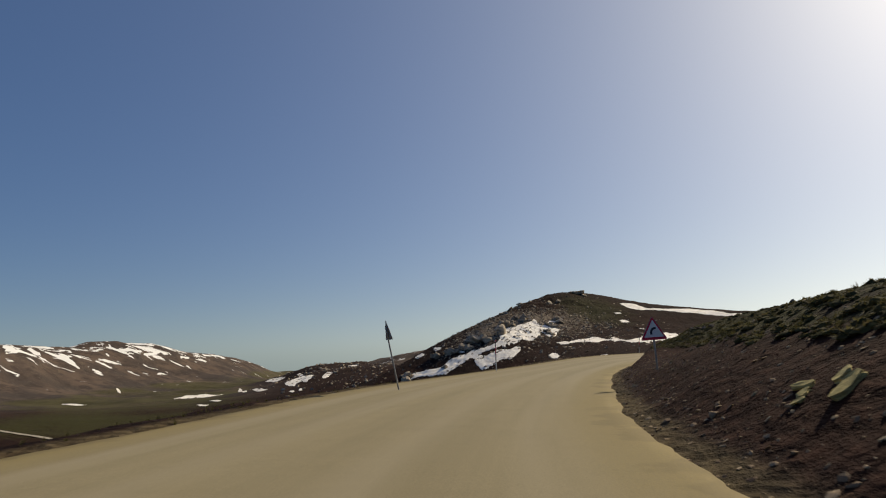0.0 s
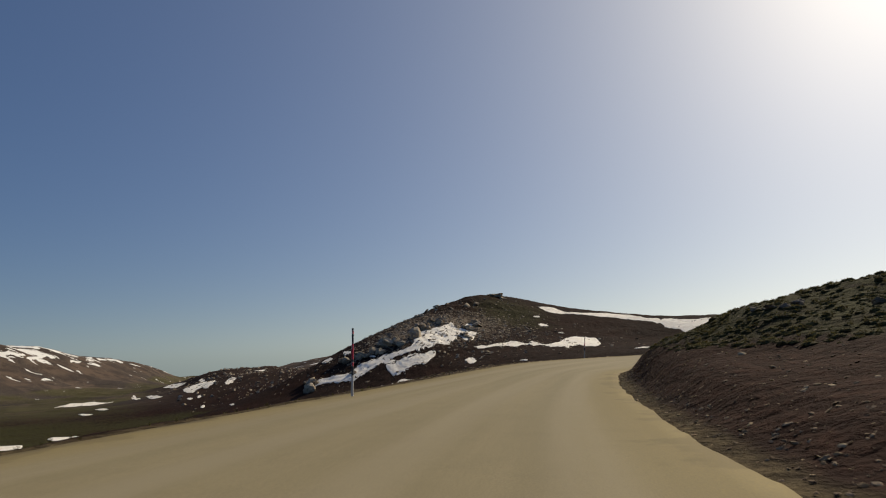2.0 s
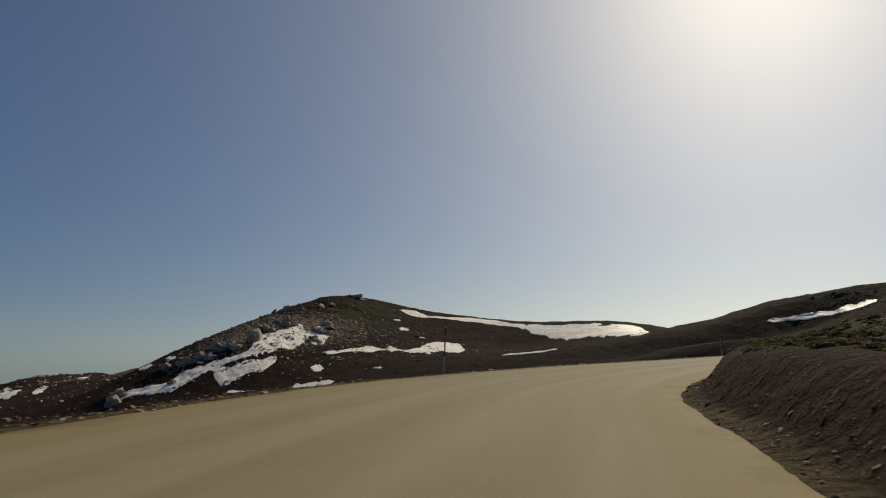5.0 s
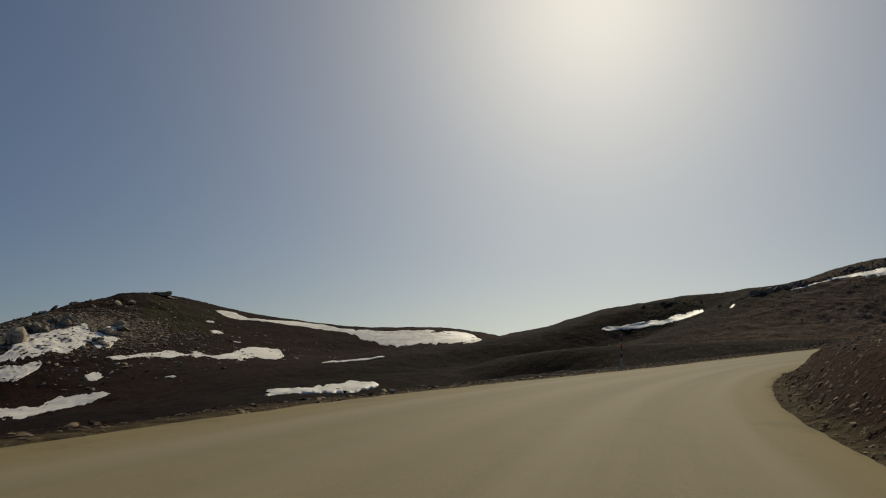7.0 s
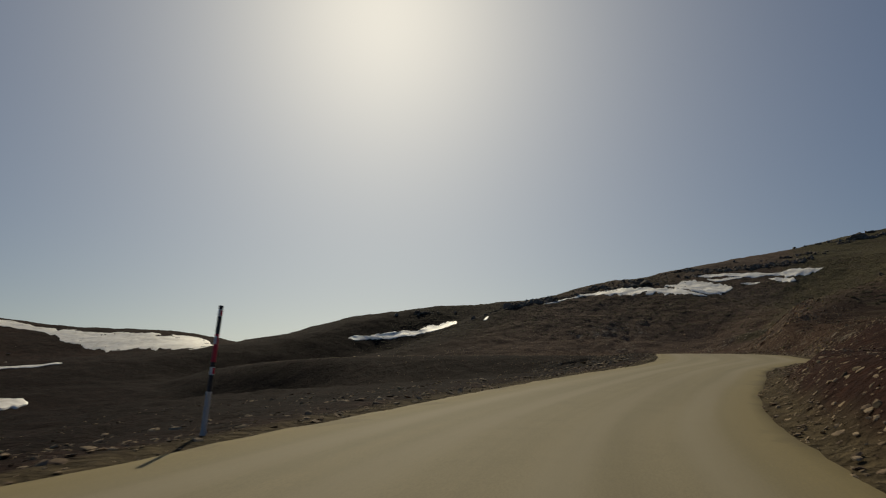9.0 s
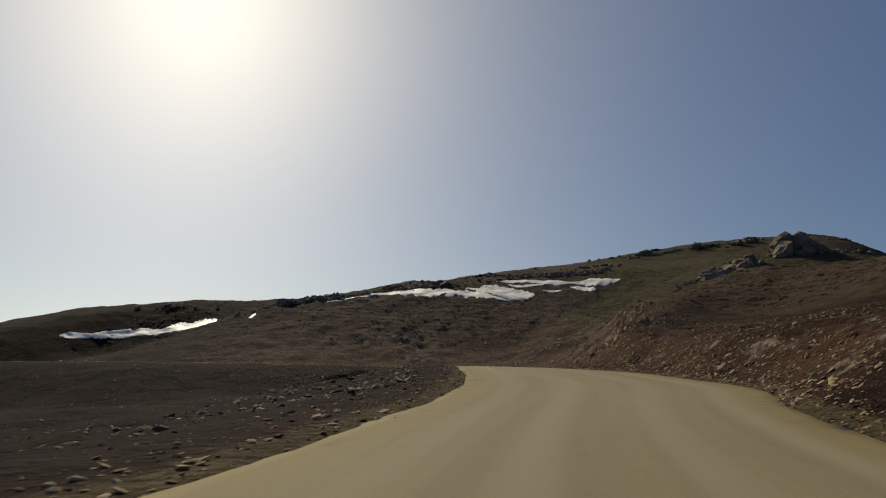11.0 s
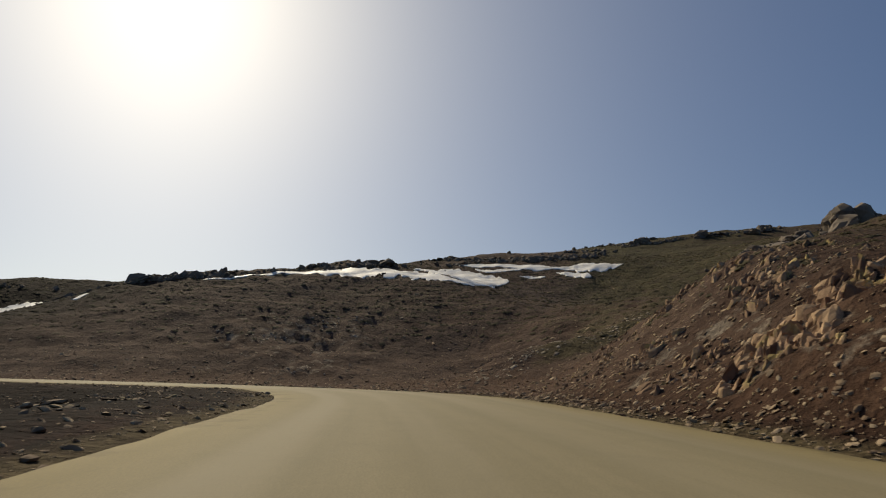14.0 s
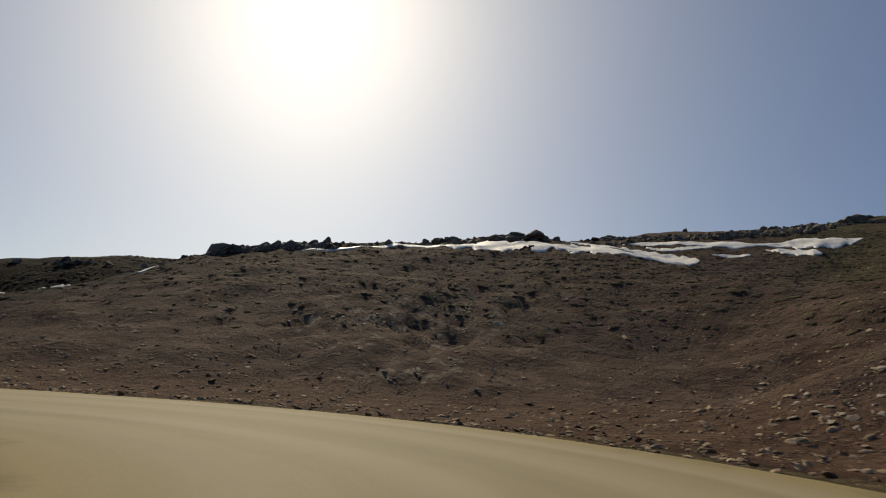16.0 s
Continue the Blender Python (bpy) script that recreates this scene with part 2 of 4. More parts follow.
def rough(x, y, size, octaves=3, gain=0.5):
    """Smooth random relief from -1 to 1 with bumps of about that size."""
    total, amp, full = 0.0, 1.0, 0.0
    for k in range(octaves):
        u, v = x / size + 17.3 * k + 500, y / size + 9.1 * k + 500
        i, j = np.floor(u).astype(int), np.floor(v).astype(int)
        a, b = u - i, v - j
        a, b = a * a * (3 - 2 * a), b * b * (3 - 2 * b)
        g = lambda p, q: _table[p % 256, q % 256]
        total = total + amp * ((g(i, j) * (1 - a) + g(i + 1, j) * a) * (1 - b) + (g(i, j + 1) * (1 - a) + g(i + 1, j + 1) * a) * b - 0.5) * 2
        full, amp, size = full + amp, amp * gain, size / 2.1
    return total / full


# the road's middle line: x, y, z, half its width, how wide the ground beside it is shaped (left, right), and its tilt to the right
ROAD = [
    (-9.0, -70.0, -0.20, 4.9, 7, 5, 0),
    (-5.5, -30.0, -0.85, 4.9, 7, 5, 0),
    (-3.6, -9.0, -1.15, 4.9, 7, 5, 0),
    (-2.4, 4.5, -1.30, 4.9, 7, 5, 0),
    (-1.3, 13.2, -1.39, 4.9, 7, 5, 0),
    (0.3, 22.3, -1.48, 5.3, 7, 5, 0),
    (2.4, 31.2, -1.58, 5.4, 7, 5, 0),
    (5.2, 40.1, -1.67, 5.2, 7, 5, 0),
    (8.2, 48.5, -1.73, 5.1, 7, 5, 0.004),
    (11.8, 57.3, -1.75, 4.9, 7, 5, 0.012),
    (15.5, 65.4, -1.74, 4.9, 7, 5, 0.028),
    (20.1, 73.1, -1.74, 5.4, 7, 5, 0.045),
    (25.4, 81.1, -1.73, 5.4, 7, 5, 0.045),
    (31.5, 87.5, -1.74, 5.2, 7, 5, 0.045),
    (38.9, 93.5, -1.73, 4.9, 7, 5, 0.045),
    (46.4, 98.3, -1.69, 4.5, 7, 5, 0.035),
    (54.5, 102.3, -1.59, 4.1, 7, 5, 0.02),
    (63.2, 105.5, -1.42, 3.95, 9, 5, 0),
    (72.35, 107.5, -1.16, 4.05, 9, 5, 0),
    (80.9, 108.8, -0.88, 4.25, 9, 5, 0),
    (90.1, 109.9, -0.55, 4.2, 9, 5, 0),
    (98.8, 110.4, -0.23, 4.7, 9, 5, 0),
    (108.3, 110.9, 0.15, 5.9, 9, 5, 0),
    (117.1, 113.0, 0.53, 6.0, 9, 5, 0),
    (125.7, 115.5, 0.87, 6.2, 9, 5, 0),
    (134.5, 118.9, 1.16, 5.4, 9, 5, 0),
    (143.0, 122.35, 1.36, 5.0, 9, 13, 0),
    (149.6, 125.85, 1.43, 5.65, 9, 13, 0),
    (155.6, 131.2, 1.42, 6.2, 16, 13, 0),
    (156.9, 139.8, 1.40, 6.05, 16, 13, 0),
    (151.7, 149.0, 1.37, 5.7, 22, 13, 0),
    (144.0, 157.0, 1.34, 5.2, 22, 13, 0),
    (138.5, 167.0, 1.20, 4.5, 22, 13, 0),
    (135.0, 179.0, 0.80, 4.5, 14, 14, 0),
    (135.0, 193.0, 0.00, 4.5, 14, 14, 0),
    (139.0, 207.0, -1.00, 4.5, 14, 14, 0),
]


def glide(rows, steps):
    """A smooth line through rows of numbers."""
    p = np.array(rows, float)
    q = np.vstack([2 * p[0] - p[1], p, 2 * p[-1] - p[-2]])
    out = []
    for i in range(1, len(q) - 2):
        a, b, c, d = q[i - 1:i + 3]
        for w in np.arange(steps) / steps:
            out.append(0.5 * (2 * b + (c - a) * w + (2 * a - 5 * b + 4 * c - d) * w * w + (3 * b - a - 3 * c + d) * w ** 3))
    return np.array(out + [p[-1]])


LINE = glide(ROAD, 10)
ALONG = np.gradient(LINE[:, :2], axis=0)
ALONG /= np.linalg.norm(ALONG, axis=1)[:, None]

SWELLS = []


def swell(x, y, height, length, width, turn):
    """A rounded rise or hollow of the land."""
    SWELLS.append((x, y, height, length, width, turn))


swell(112.7, 558.3, 41.4, 61.9, 75.9, 0.21)  # rocky hill
swell(42.0, 404.0, 23.3, 34.0, 71.4, -0.57)  # its western shoulder
swell(17.9, 469.4, 28.6, 34.0, 110.7, -0.77)  # western flank
swell(12.2, 318.5, -5.4, 141.5, 34.0, -0.93)  # gully under the flank
swell(151.0, 464.0, 12.9, 184.6, 41.9, -1.98)  # back ridge
swell(224.3, 444.4, 21.5, 82.3, 34.8, -1.47)  # saddle
swell(249.8, 373.9, 7.7, 36.9, 150.6, 2.36)  # saddle foot
swell(-419.7, 924.4, -51.9, 436.1, 441.1, -0.08)  # wide valley
swell(-178.9, 379.7, -31.5, 122.5, 187.7, -0.16)  # valley head
swell(-75.8, 15.1, -9.2, 56.7, 46.7, 0.55)  # slope below the road
swell(-736.4, 1047.1, 78.6, 92.1, 867.7, 3.05)  # far mountain
swell(-1438.3, 1259.7, 133.5, 150.9, 522.9, 0.68)  # far mountain west
swell(-461.3, 2069.0, -105.3, 171.6, 427.9, 0.30)  # far valley
swell(-660.0, 1690.0, -24.0, 110.0, 160.0, 0.00)  # far mountain flank
swell(-714.0, 1215.0, -9.0, 70.0, 60.0, 0.00)  # far mountain notch
swell(-182.0, 964.0, 21.0, 190.0, 72.0, 1.94)  # stony flank over the valley
swell(-6.0, 1473.1, 26.4, 180.9, 557.3, -0.00)  # far pass
swell(202.9, 251.1, 6.3, 17.6, 68.9, 0.06)  # snowy spur
swell(204.1, 220.7, 12.6, 36.1, 63.2, 1.09)  # spur crest
swell(203.7, 169.7, 8.9, 71.4, 29.7, 0.28)  # spur foot
swell(276.0, 137.3, 23.4, 47.4, 49.6, 1.68)  # upper slope
swell(348.9, 98.8, 31.2, 38.2, 123.2, 0.10)  # high shoulder
swell(324.6, 46.7, 28.4, 121.9, 48.7, 0.35)  # boulder slope
swell(249.8, 71.5, 7.9, 58.0, 26.6, -1.88)  # upper gully
swell(162.3, 96.6, 4.8, 13.6, 102.0, 1.22)  # road bend bank
swell(126.9, 113.4, -6.5, 32.6, 25.7, -0.15)  # dell
swell(178.1, 205.4, -4.9, 38.6, 8.2, -0.43)  # dell head
swell(89.4, 113.2, -2.8, 71.1, 46.4, -1.56)  # lower dell
swell(10.2, 20.4, 5.9, 19.5, 42.4, 0.70)  # first bank
swell(14.6, 61.1, 4.0, 11.5, 33.4, 0.76)  # second bank
swell(38.8, 73.0, 5.9, 37.1, 13.9, -0.54)  # third bank
swell(59.2, 106.3, 2.4, 18.8, 39.2, -2.21)  # inner bank
swell(114.7, 103.2, 5.7, 50.6, 18.9, -1.13)  # long bank
swell(176.7, 98.2, 3.6, 80.4, 8.0, 0.83)  # bank toe
swell(167.8, 124.4, 3.2, 12.5, 246.9, -2.04)  # outer bend bank
swell(66.4, 26.3, 9.6, 27.1, 39.3, -0.31)  # knoll
swell(158.9, 60.9, 16.3, 40.8, 30.1, -0.80)  # east slope
swell(102.3, 49.0, 12.2, 36.1, 18.9, -0.77)  # mid slope
swell(195.0, 212.0, -0.8, 11.0, 15.0, 0.85)  # dip of the spur crest
swell(20.5, 42.3, -0.65, 3.6, 3.6, 0.00)  # saddle in the first bank
swell(8.0, 12.5, -0.22, 2.6, 3.6, 0.00)  # low stretch of the first bank
swell(178.0, 122.3, 0.3, 11.0, 2.4, -0.38)  # spur beyond the hairpin
swell(184.0, 184.0, -0.9, 7.0, 7.0, 0.0)  # hollow below the spur field
swell(173.4, 120.4, 1.15, 8.5, 2.2, -0.74)  # stony rib in front of the gully
swell(179.2, 125.4, -1.0, 8.0, 3.0, -0.74)  # smooth hollow behind the rib
swell(187.0, 130.5, -1.1, 8.0, 4.0, -0.30)  # gully beside the spur
swell(-8.9, -5.0, 6.1, 18.1, 33.0, -0.04)  # cut beside the start
swell(23.3, 45.2, 2.4, 8.0, 9.7, 0.59)  # cut along the bend
swell(44.8, 102.7, 2.8, 12.2, 39.9, 1.40)  # inner cut
swell(91.0, 102.2, 1.6, 39.9, 8.1, -0.78)  # rocky cut
swell(151.1, 113.3, 6.7, 26.1, 8.0, -0.62)  # rocky cut end
swell(172.0, 87.0, -1.3, 20.0, 13.0, -0.60)  # boulder slope dip
swell(335.0, 58.0, -0.8, 55.0, 36.0, 0.00)  # high shoulder dip
swell(72.0, 170.0, -1.3, 20.0, 22.0, 0.40)  # dell hollow
swell(26.0, 190.0, -1.6, 26.0, 32.0, 0.00)  # hollow below the hill
swell(128.0, 143.0, -0.9, 15.0, 13.0, 0.00)  # hollow inside the hairpin
swell(-590.0, 1930.0, 16.0, 110.0, 220.0, 0.35)  # far mountain end
swell(27.0, 37.0, 0.7, 6.0, 7.0, 0.00)  # crest of the first bank
swell(18.0, 54.0, 0.1, 4.0, 5.0, 0.00)  # shoulder of the first bank


def natural(x, y):
    h = np.full(x.shape, -3.19)
    for cx, cy, height, a, b, turn in SWELLS:
        c, s = math.cos(turn), math.sin(turn)
        u, v = (x - cx) * c + (y - cy) * s, (y - cy) * c - (x - cx) * s
        h += height * np.exp(-0.5 * (u / a) ** 2 - 0.5 * (v / b) ** 2)
    return h


def from_road(x, y):
    """Distance from the road's edge, height of the road there, the side (1: right) and the width of the shaped verge."""
    x, y = np.ravel(x), np.ravel(y)
    d, z, side, verge = (np.empty(x.shape) for _ in range(4))
    for k in range(0, len(x), 20000):
        s = slice(k, k + 20000)
        dx, dy = x[s, None] - LINE[:, 0], y[s, None] - LINE[:, 1]
        q = np.hypot(dx, dy) - LINE[:, 3]
        i = q.argmin(1)
        n = np.arange(len(i))
        lateral = dx[n, i] * ALONG[i, 1] - dy[n, i] * ALONG[i, 0]
        d[s], z[s] = q[n, i], LINE[i, 2] - LINE[i, 6] * np.clip(lateral, -LINE[i, 3], LINE[i, 3])
        side[s] = np.sign(lateral)
        verge[s] = np.where(side[s] > 0, LINE[i, 5], LINE[i, 4])
    return d, z, side, verge


def ease(a):
    a = np.clip(a, 0, 1)
    return a * a * (3 - 2 * a)


def steps(*spans):
    """Grid lines: spans of (end, spacing) after a start."""
    out = [spans[0]]
    for end, gap in spans[1:]:
        n = max(1, round((end - out[-1]) / gap))
        out += list(np.linspace(out[-1], end, n + 1)[1:])
    return np.array(out)


GX = steps(-4500, (-1800, 180), (-1000, 20), (-500, 12), (-140, 8), (-30, 2.2), (0, 0.8), (40, 0.5), (215, 0.8), (345, 1.7), (700, 14), (1500, 80), (4500, 300))
GY = steps(-1500, (-300, 120), (-40, 13), (0, 2.0), (175, 0.8), (290, 1.6), (540, 2.4), (1000, 12), (1600, 14), (2200, 24), (4800, 170))
MX, MY = np.meshgrid(GX, GY)
DIST, ROADZ, SIDE, VERGE = (q.reshape(MX.shape) for q in from_road(MX, MY))
REST = np.maximum(0, DIST)
nat = natural(MX, MY)
wild = ease(REST / 9)
nat = nat + wild * (0.55 * rough(MX, MY, 14, 3) + 0.34 * rough(MX, MY, 3.6, 3, 0.65)) + ease(REST / 60) * 1.3 * rough(MX, MY, 45, 3)
far = ease((np.hypot(MX - 80, MY - 100) - 500) / 500)
nat = nat + far * (13 * rough(MX, MY, 260, 5, 0.6) + 9 * (0.34 - np.abs(rough(MX + 0.5 * MY, MY, 130, 4, 0.6)))) - 130 * ease((np.hypot(MX - 80, MY - 100) - 2100) / 1500)
w = ease(DIST / VERGE)
MZ = ROADZ * (1 - w) + nat * w
crag = ease((REST - 0.6) / 2) * ease((13 - REST) / 6) * (SIDE > 0) * ease((MX - 92) / 12) * ease((158 - MX) / 10)
MZ = MZ + ease(REST / 1.5) * 0.13 * rough(MX, MY, 1.9, 2) + crag * 0.75 * (0.5 - np.abs(rough(MX * 1.6, MY, 4.2, 4, 0.65)) * 1.6)
# the steep cut that the road was dug into
dug = (SIDE > 0) * ease((88 - MX) / 14)
MZ = MZ + dug * (0.25 + 0.6 * ease((MY - 30) / 18)) * ease((REST - 0.3) / 1.2) * (1 - ease((REST - 1.6) / 2.6)) * (1 + 0.18 * rough(MX, MY, 3, 3))
ledge = ease(1.35 - np.hypot((MX - 187) / 15, (MY - 148) / 13)) * ease((REST - 4) / 6)
ledge = np.maximum(ledge, ease(1.3 - np.hypot((MX - 176) / 8, (MY - 143) / 6)) * ease((REST - 2) / 4))
MZ = MZ + ledge * 0.85 * (0.35 - np.abs(rough(MX, MY * 1.5, 3.6, 4, 0.7)) * 1.5)
# the stony flank that runs on from the hill over the valley
flank = ease(1.5 - np.abs(0.93 * MX + 0.36 * (MY - 450) - 25) / 95) * ease((MY - 430) / 60) * ease((1350 - MY) / 150)
MZ = MZ + flank * (3.6 * (0.32 - np.abs(rough(MX, MY, 34, 4, 0.7))) + 1.2 * rough(MX, MY, 14, 2))
# broken rock on the hill's flank
broken = np.exp(-((MX - 30) / 42) ** 2 - ((MY - 402) / 40) ** 2) + 0.7 * np.exp(-((MX - 88) / 30) ** 2 - ((MY - 440) / 34) ** 2) + 0.7 * np.exp(-((MX + 20) / 30) ** 2 - ((MY - 372) / 26) ** 2)
MZ = MZ + broken * 1.9 * (0.30 - np.abs(rough(MX, MY * 0.8, 9.5, 4, 0.7)) * 1.1)
# hummocks and small terraces on the hillside beyond the hairpin
hummocks = ease((MX - 150) / 20) * ease((262 - MX) / 20) * ease((200 - MY) / 25) * ease((MY - 60) / 20) * (SIDE > 0) * ease((REST - 3) / 8)
MZ = MZ + hummocks * (0.26 * rough(MX, MY, 2.6, 2, 0.7) + 0.30 * (0.3 - np.abs(rough(MX, MY, 6.5, 3, 0.6))))
MZ = MZ - 0.12 * (1 - ease((DIST + 0.6) / 0.8))


def ground_z(x, y):
    """Height of the ground sheet at places inside its fine part."""
    i = np.clip(np.searchsorted(GX, x) - 1, 0, len(GX) - 2)
    j = np.clip(np.searchsorted(GY, y) - 1, 0, len(GY) - 2)
    a, b = (x - GX[i]) / (GX[i + 1] - GX[i]), (y - GY[j]) / (GY[j + 1] - GY[j])
    return (MZ[j, i] * (1 - a) + MZ[j, i + 1] * a) * (1 - b) + (MZ[j + 1, i] * (1 - a) + MZ[j + 1, i + 1] * a) * b


def sheet(name, x, y, z, material, attributes=None, smooth=True, without=None):
    """A mesh from a grid of places."""
    rows, cols = x.shape
    me = bpy.data.meshes.new(name)
    k = np.arange(rows * cols).reshape(rows, cols)
    f = np.stack([k[:-1, :-1], k[:-1, 1:], k[1:, 1:], k[1:, :-1]], -1).reshape(-1, 4)
    if without is not None:
        f = f[~without[:-1, :-1].ravel()]
    me.vertices.add(rows * cols)
    me.vertices.foreach_set("co", np.stack([x, y, z], -1).ravel())
    me.loops.add(f.size)
    me.loops.foreach_set("vertex_index", f.ravel())
    me.polygons.add(len(f))
    me.polygons.foreach_set("loop_start", np.arange(len(f)) * 4)
    me.polygons.foreach_set("use_smooth", np.full(len(f), smooth))
    for key, values in (attributes or {}).items():
        me.attributes.new(key, "FLOAT", "POINT").data.foreach_set("value", np.ravel(values).astype(np.float32))
    me.update(calc_edges=True)
    me.validate()
    me.materials.append(material)
    return new(name, me)


# turf on the gentle upper slopes, bare soil in the cuts and the dell
slope = np.hypot(np.gradient(MZ, axis=1) / np.gradient(MX, axis=1), np.gradient(MZ, axis=0) / np.gradient(MY, axis=0))
apart = np.hypot(MX - 80, MY - 100)
turf = -0.20 + 0.28 * rough(MX, MY, 60, 3) + 0.12 * ease((MX - 150) / 30) * ease((200 - MY) / 40)
turf = turf + 0.85 * ease((MZ - ROADZ - 1.15) / 0.6) * (SIDE > 0) * ease((95 - MY) / 20) * ease((62 - MX) / 22)  # grassy bank
turf = turf + 0.9 * np.exp(-((MX - 108) / 48) ** 2 - ((MY - 480) / 60) ** 2) + 0.15 * ease((MX - 165) / 40) * ease((230 - MY) / 60) + 0.30 * ease((MX - 172) / 12) * ease((222 - MX) / 14) * ease((MY - 128) / 12) * ease((205 - MY) / 20)
turf = turf + 0.5 * ease((REST - 7) / 6) * (SIDE > 0) * ease((MX - 105) / 15) * ease((130 - MY) / 14)  # thin grass above the rocky cut
along, across = (MX - 174) * 0.738 - (MY - 119) * 0.674, (MX - 174) * 0.674 + (MY - 119) * 0.738
turf = turf + 0.45 * np.exp(-(along / 8) ** 2 - ((across + 1.5) / 2.5) ** 2)  # thin grass on the rib
turf = turf + 0.8 * ease((-36 - MZ) / 10) * ease((apart - 250) / 200) * (1 + 0.6 * rough(MX, MY * 3, 240, 3))  # valley floor
# the term that grows far away adds grey stone colour in place of haze
rock = -0.1 + 0.42 * ease((apart - 800) / 300) + 0.62 * np.exp(-((MX - 50) / 65) ** 2 - ((MY - 420) / 70) ** 2) + 0.25 * ease((slope - 0.5) / 0.4) + 0.52 * ledge + 0.34 * crag + 0.25 * broken + 0.16 * flank
near_red = ease((MX - 98) / 14) * ease((REST - 0.2) / 1.5) * ease((45 - REST) / 25) * (SIDE > 0) * ease((MX - 60) / 30) * (1.0 - 0.75 * ease((REST - 6) / 6)) * ease((215 - MY) / 30)
# where the cut bank's soil is coloured as if in shade
shaded_cut_bank = (SIDE > 0) * ease((100 - MX) / 10) * ease((np.where(MX > 36, 3.6, 1.7) - MZ + ROADZ) / 0.6) * ease((REST - 0.1) / 0.8) * ease((10 - REST) / 4)
stony = ease((MX - 132) / 26) * ease((196 - MY) / 34) * (SIDE > 0) * ease((REST - 0.5) / 3)
# where the ground is darker: the dell and the spur beyond it
dark_ground = ease((MX - 16) / 22) * ease((275 - MY) / 45) * np.maximum(ease((178 - MX) / 26), ease((MY - 168) / 20) * ease((225 - MX) / 20)) * np.where(MX > 100, ease((MY - 114) / 6), SIDE < 0) * ease((REST - 0.8) / 2.5) * np.maximum(SIDE < 0, ease((MY - 160) / 25))
# far ground, where air haze is put into the colour
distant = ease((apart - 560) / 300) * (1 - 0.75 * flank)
snowy = ease((apart - 900) / 250) * (0.42 + 0.46 * ease((MZ + 42) / 75))
tagged(sheet("ground", MX, MY, MZ, GROUND, {"turf": turf, "rock": rock, "far_snow": snowy, "stony": stony, "distant": distant, "shaded_cut_bank": shaded_cut_bank, "dark_ground": dark_ground, "shoulder": ease(1.2 - REST / np.where((SIDE > 0) & (MX < 60), 0.55, 1.0)) * (DIST > -1.5) * (1 + 0.5 * rough(MX, MY, 2.2, 3)), "red_earth": ease((apart - 800) / 300) * ease((MZ + 42) / 14) * 0.2 + near_red}),
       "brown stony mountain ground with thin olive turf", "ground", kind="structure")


# ---- the road ----
def road_strip():
    line = glide(ROAD, 26)
    tang = np.gradient(line[:, :2], axis=0)
    tang /= np.linalg.norm(tang, axis=1)[:, None]
    v = np.array([-1.0, -0.97, -0.9, -0.75, -0.6, -0.45, -0.3, -0.15, 0, 0.15, 0.3, 0.45, 0.6, 0.75, 0.9, 0.97, 1.0])
    off = v[None, :] * line[:, 3:4]
    off = off + np.where(np.abs(v) > 0.95, 1, 0)[None, :] * 0.16 * rough(line[:, :1] + 40 * v[None, :], line[:, 1:2], 1.3, 3)
    x = line[:, :1] + off * tang[:, 1:2]
    y = line[:, 1:2] - off * tang[:, :1]
    z = line[:, 2:3] - line[:, 6:7] * off + 0.05 * (1 - v[None, :] ** 2) - np.where(np.abs(v) == 1, 0.09, 0)[None, :] + 0 * x
    return sheet("road", x, y, z, ASPHALT, {"edge": np.abs(v)[None, :] + 0 * x, "lane": v[None, :] + 0 * x, "along": np.cumsum(np.hypot(*np.gradient(line[:, :2], axis=0).T))[:, None] + 0 * x})


tagged(road_strip(), "dusty sand-coloured asphalt road without markings", "road", kind="structure")

# ---- snow that the spring has left ----
def snow_patch(rows, thick):
    """A drift between two edges, rows of (x, y of the upper edge, x, y of the lower one), lying on the ground."""
    line = glide(rows, max(8, 130 // len(rows)))
    k = np.linspace(0, 1, len(line))[:, None]
    v = np.linspace(0, 1, 27)[None, :]
    taper = np.minimum(1, np.sin(np.pi * k) * (6 if len(rows) > 3 else 1.15) + (0.12 if len(rows) > 3 else 0.03))
    a, b = line[:, None, :2], line[:, None, 2:]
    wide = np.linalg.norm(a - b, axis=2)
    size = float(max(1.5, min(8, wide.mean())))
    long = float(np.linalg.norm(line[0, :2] - line[-1, :2]))
    distant_one = line[:, 1].mean() > 440
    frayed = (0.10 if distant_one else 0.42) * rough(line[:, :1], line[:, 1:2], 0.7 * size, 4, 0.85) * np.minimum(1, 14 / (wide + 1))
    q = 0.5 + (v - 0.5) * np.maximum(0.06, taper + 2.0 * frayed) + 0.12 * rough(line[:, :1] + 31, line[:, 1:2], size * 1.5, 3) + 0.14 * v ** 3 * rough(line[:, :1], line[:, 1:2] + 77, 3.0 + 0.3 * size, 3, 0.6)
    p = a * (1 - q[..., None]) + b * q[..., None]
    x, y = p[..., 0], p[..., 1]
    rim = np.clip(np.minimum(np.minimum(v, 1 - v) * 6, np.minimum(k, 1 - k) * 14), 0, 1)
    z = ground_z(x, y) + 0.13 * thick * (np.sqrt(rim) * (1 + 0.5 * rough(x, y, 3.0, 3))) - 0.1 * thick * (rim == 0) + (rim > 0) * np.where(MAXGAP(x, y) > 3, 0.14, 0.06)
    inner = np.minimum(np.minimum(v, 1 - v) * 2, np.minimum(k, 1 - k) * 5)
    bare = rough(x, y, 3.0 + 0.4 * size, 4, 0.7) > 0.26 + 0.55 * np.clip(inner, 0, 1)
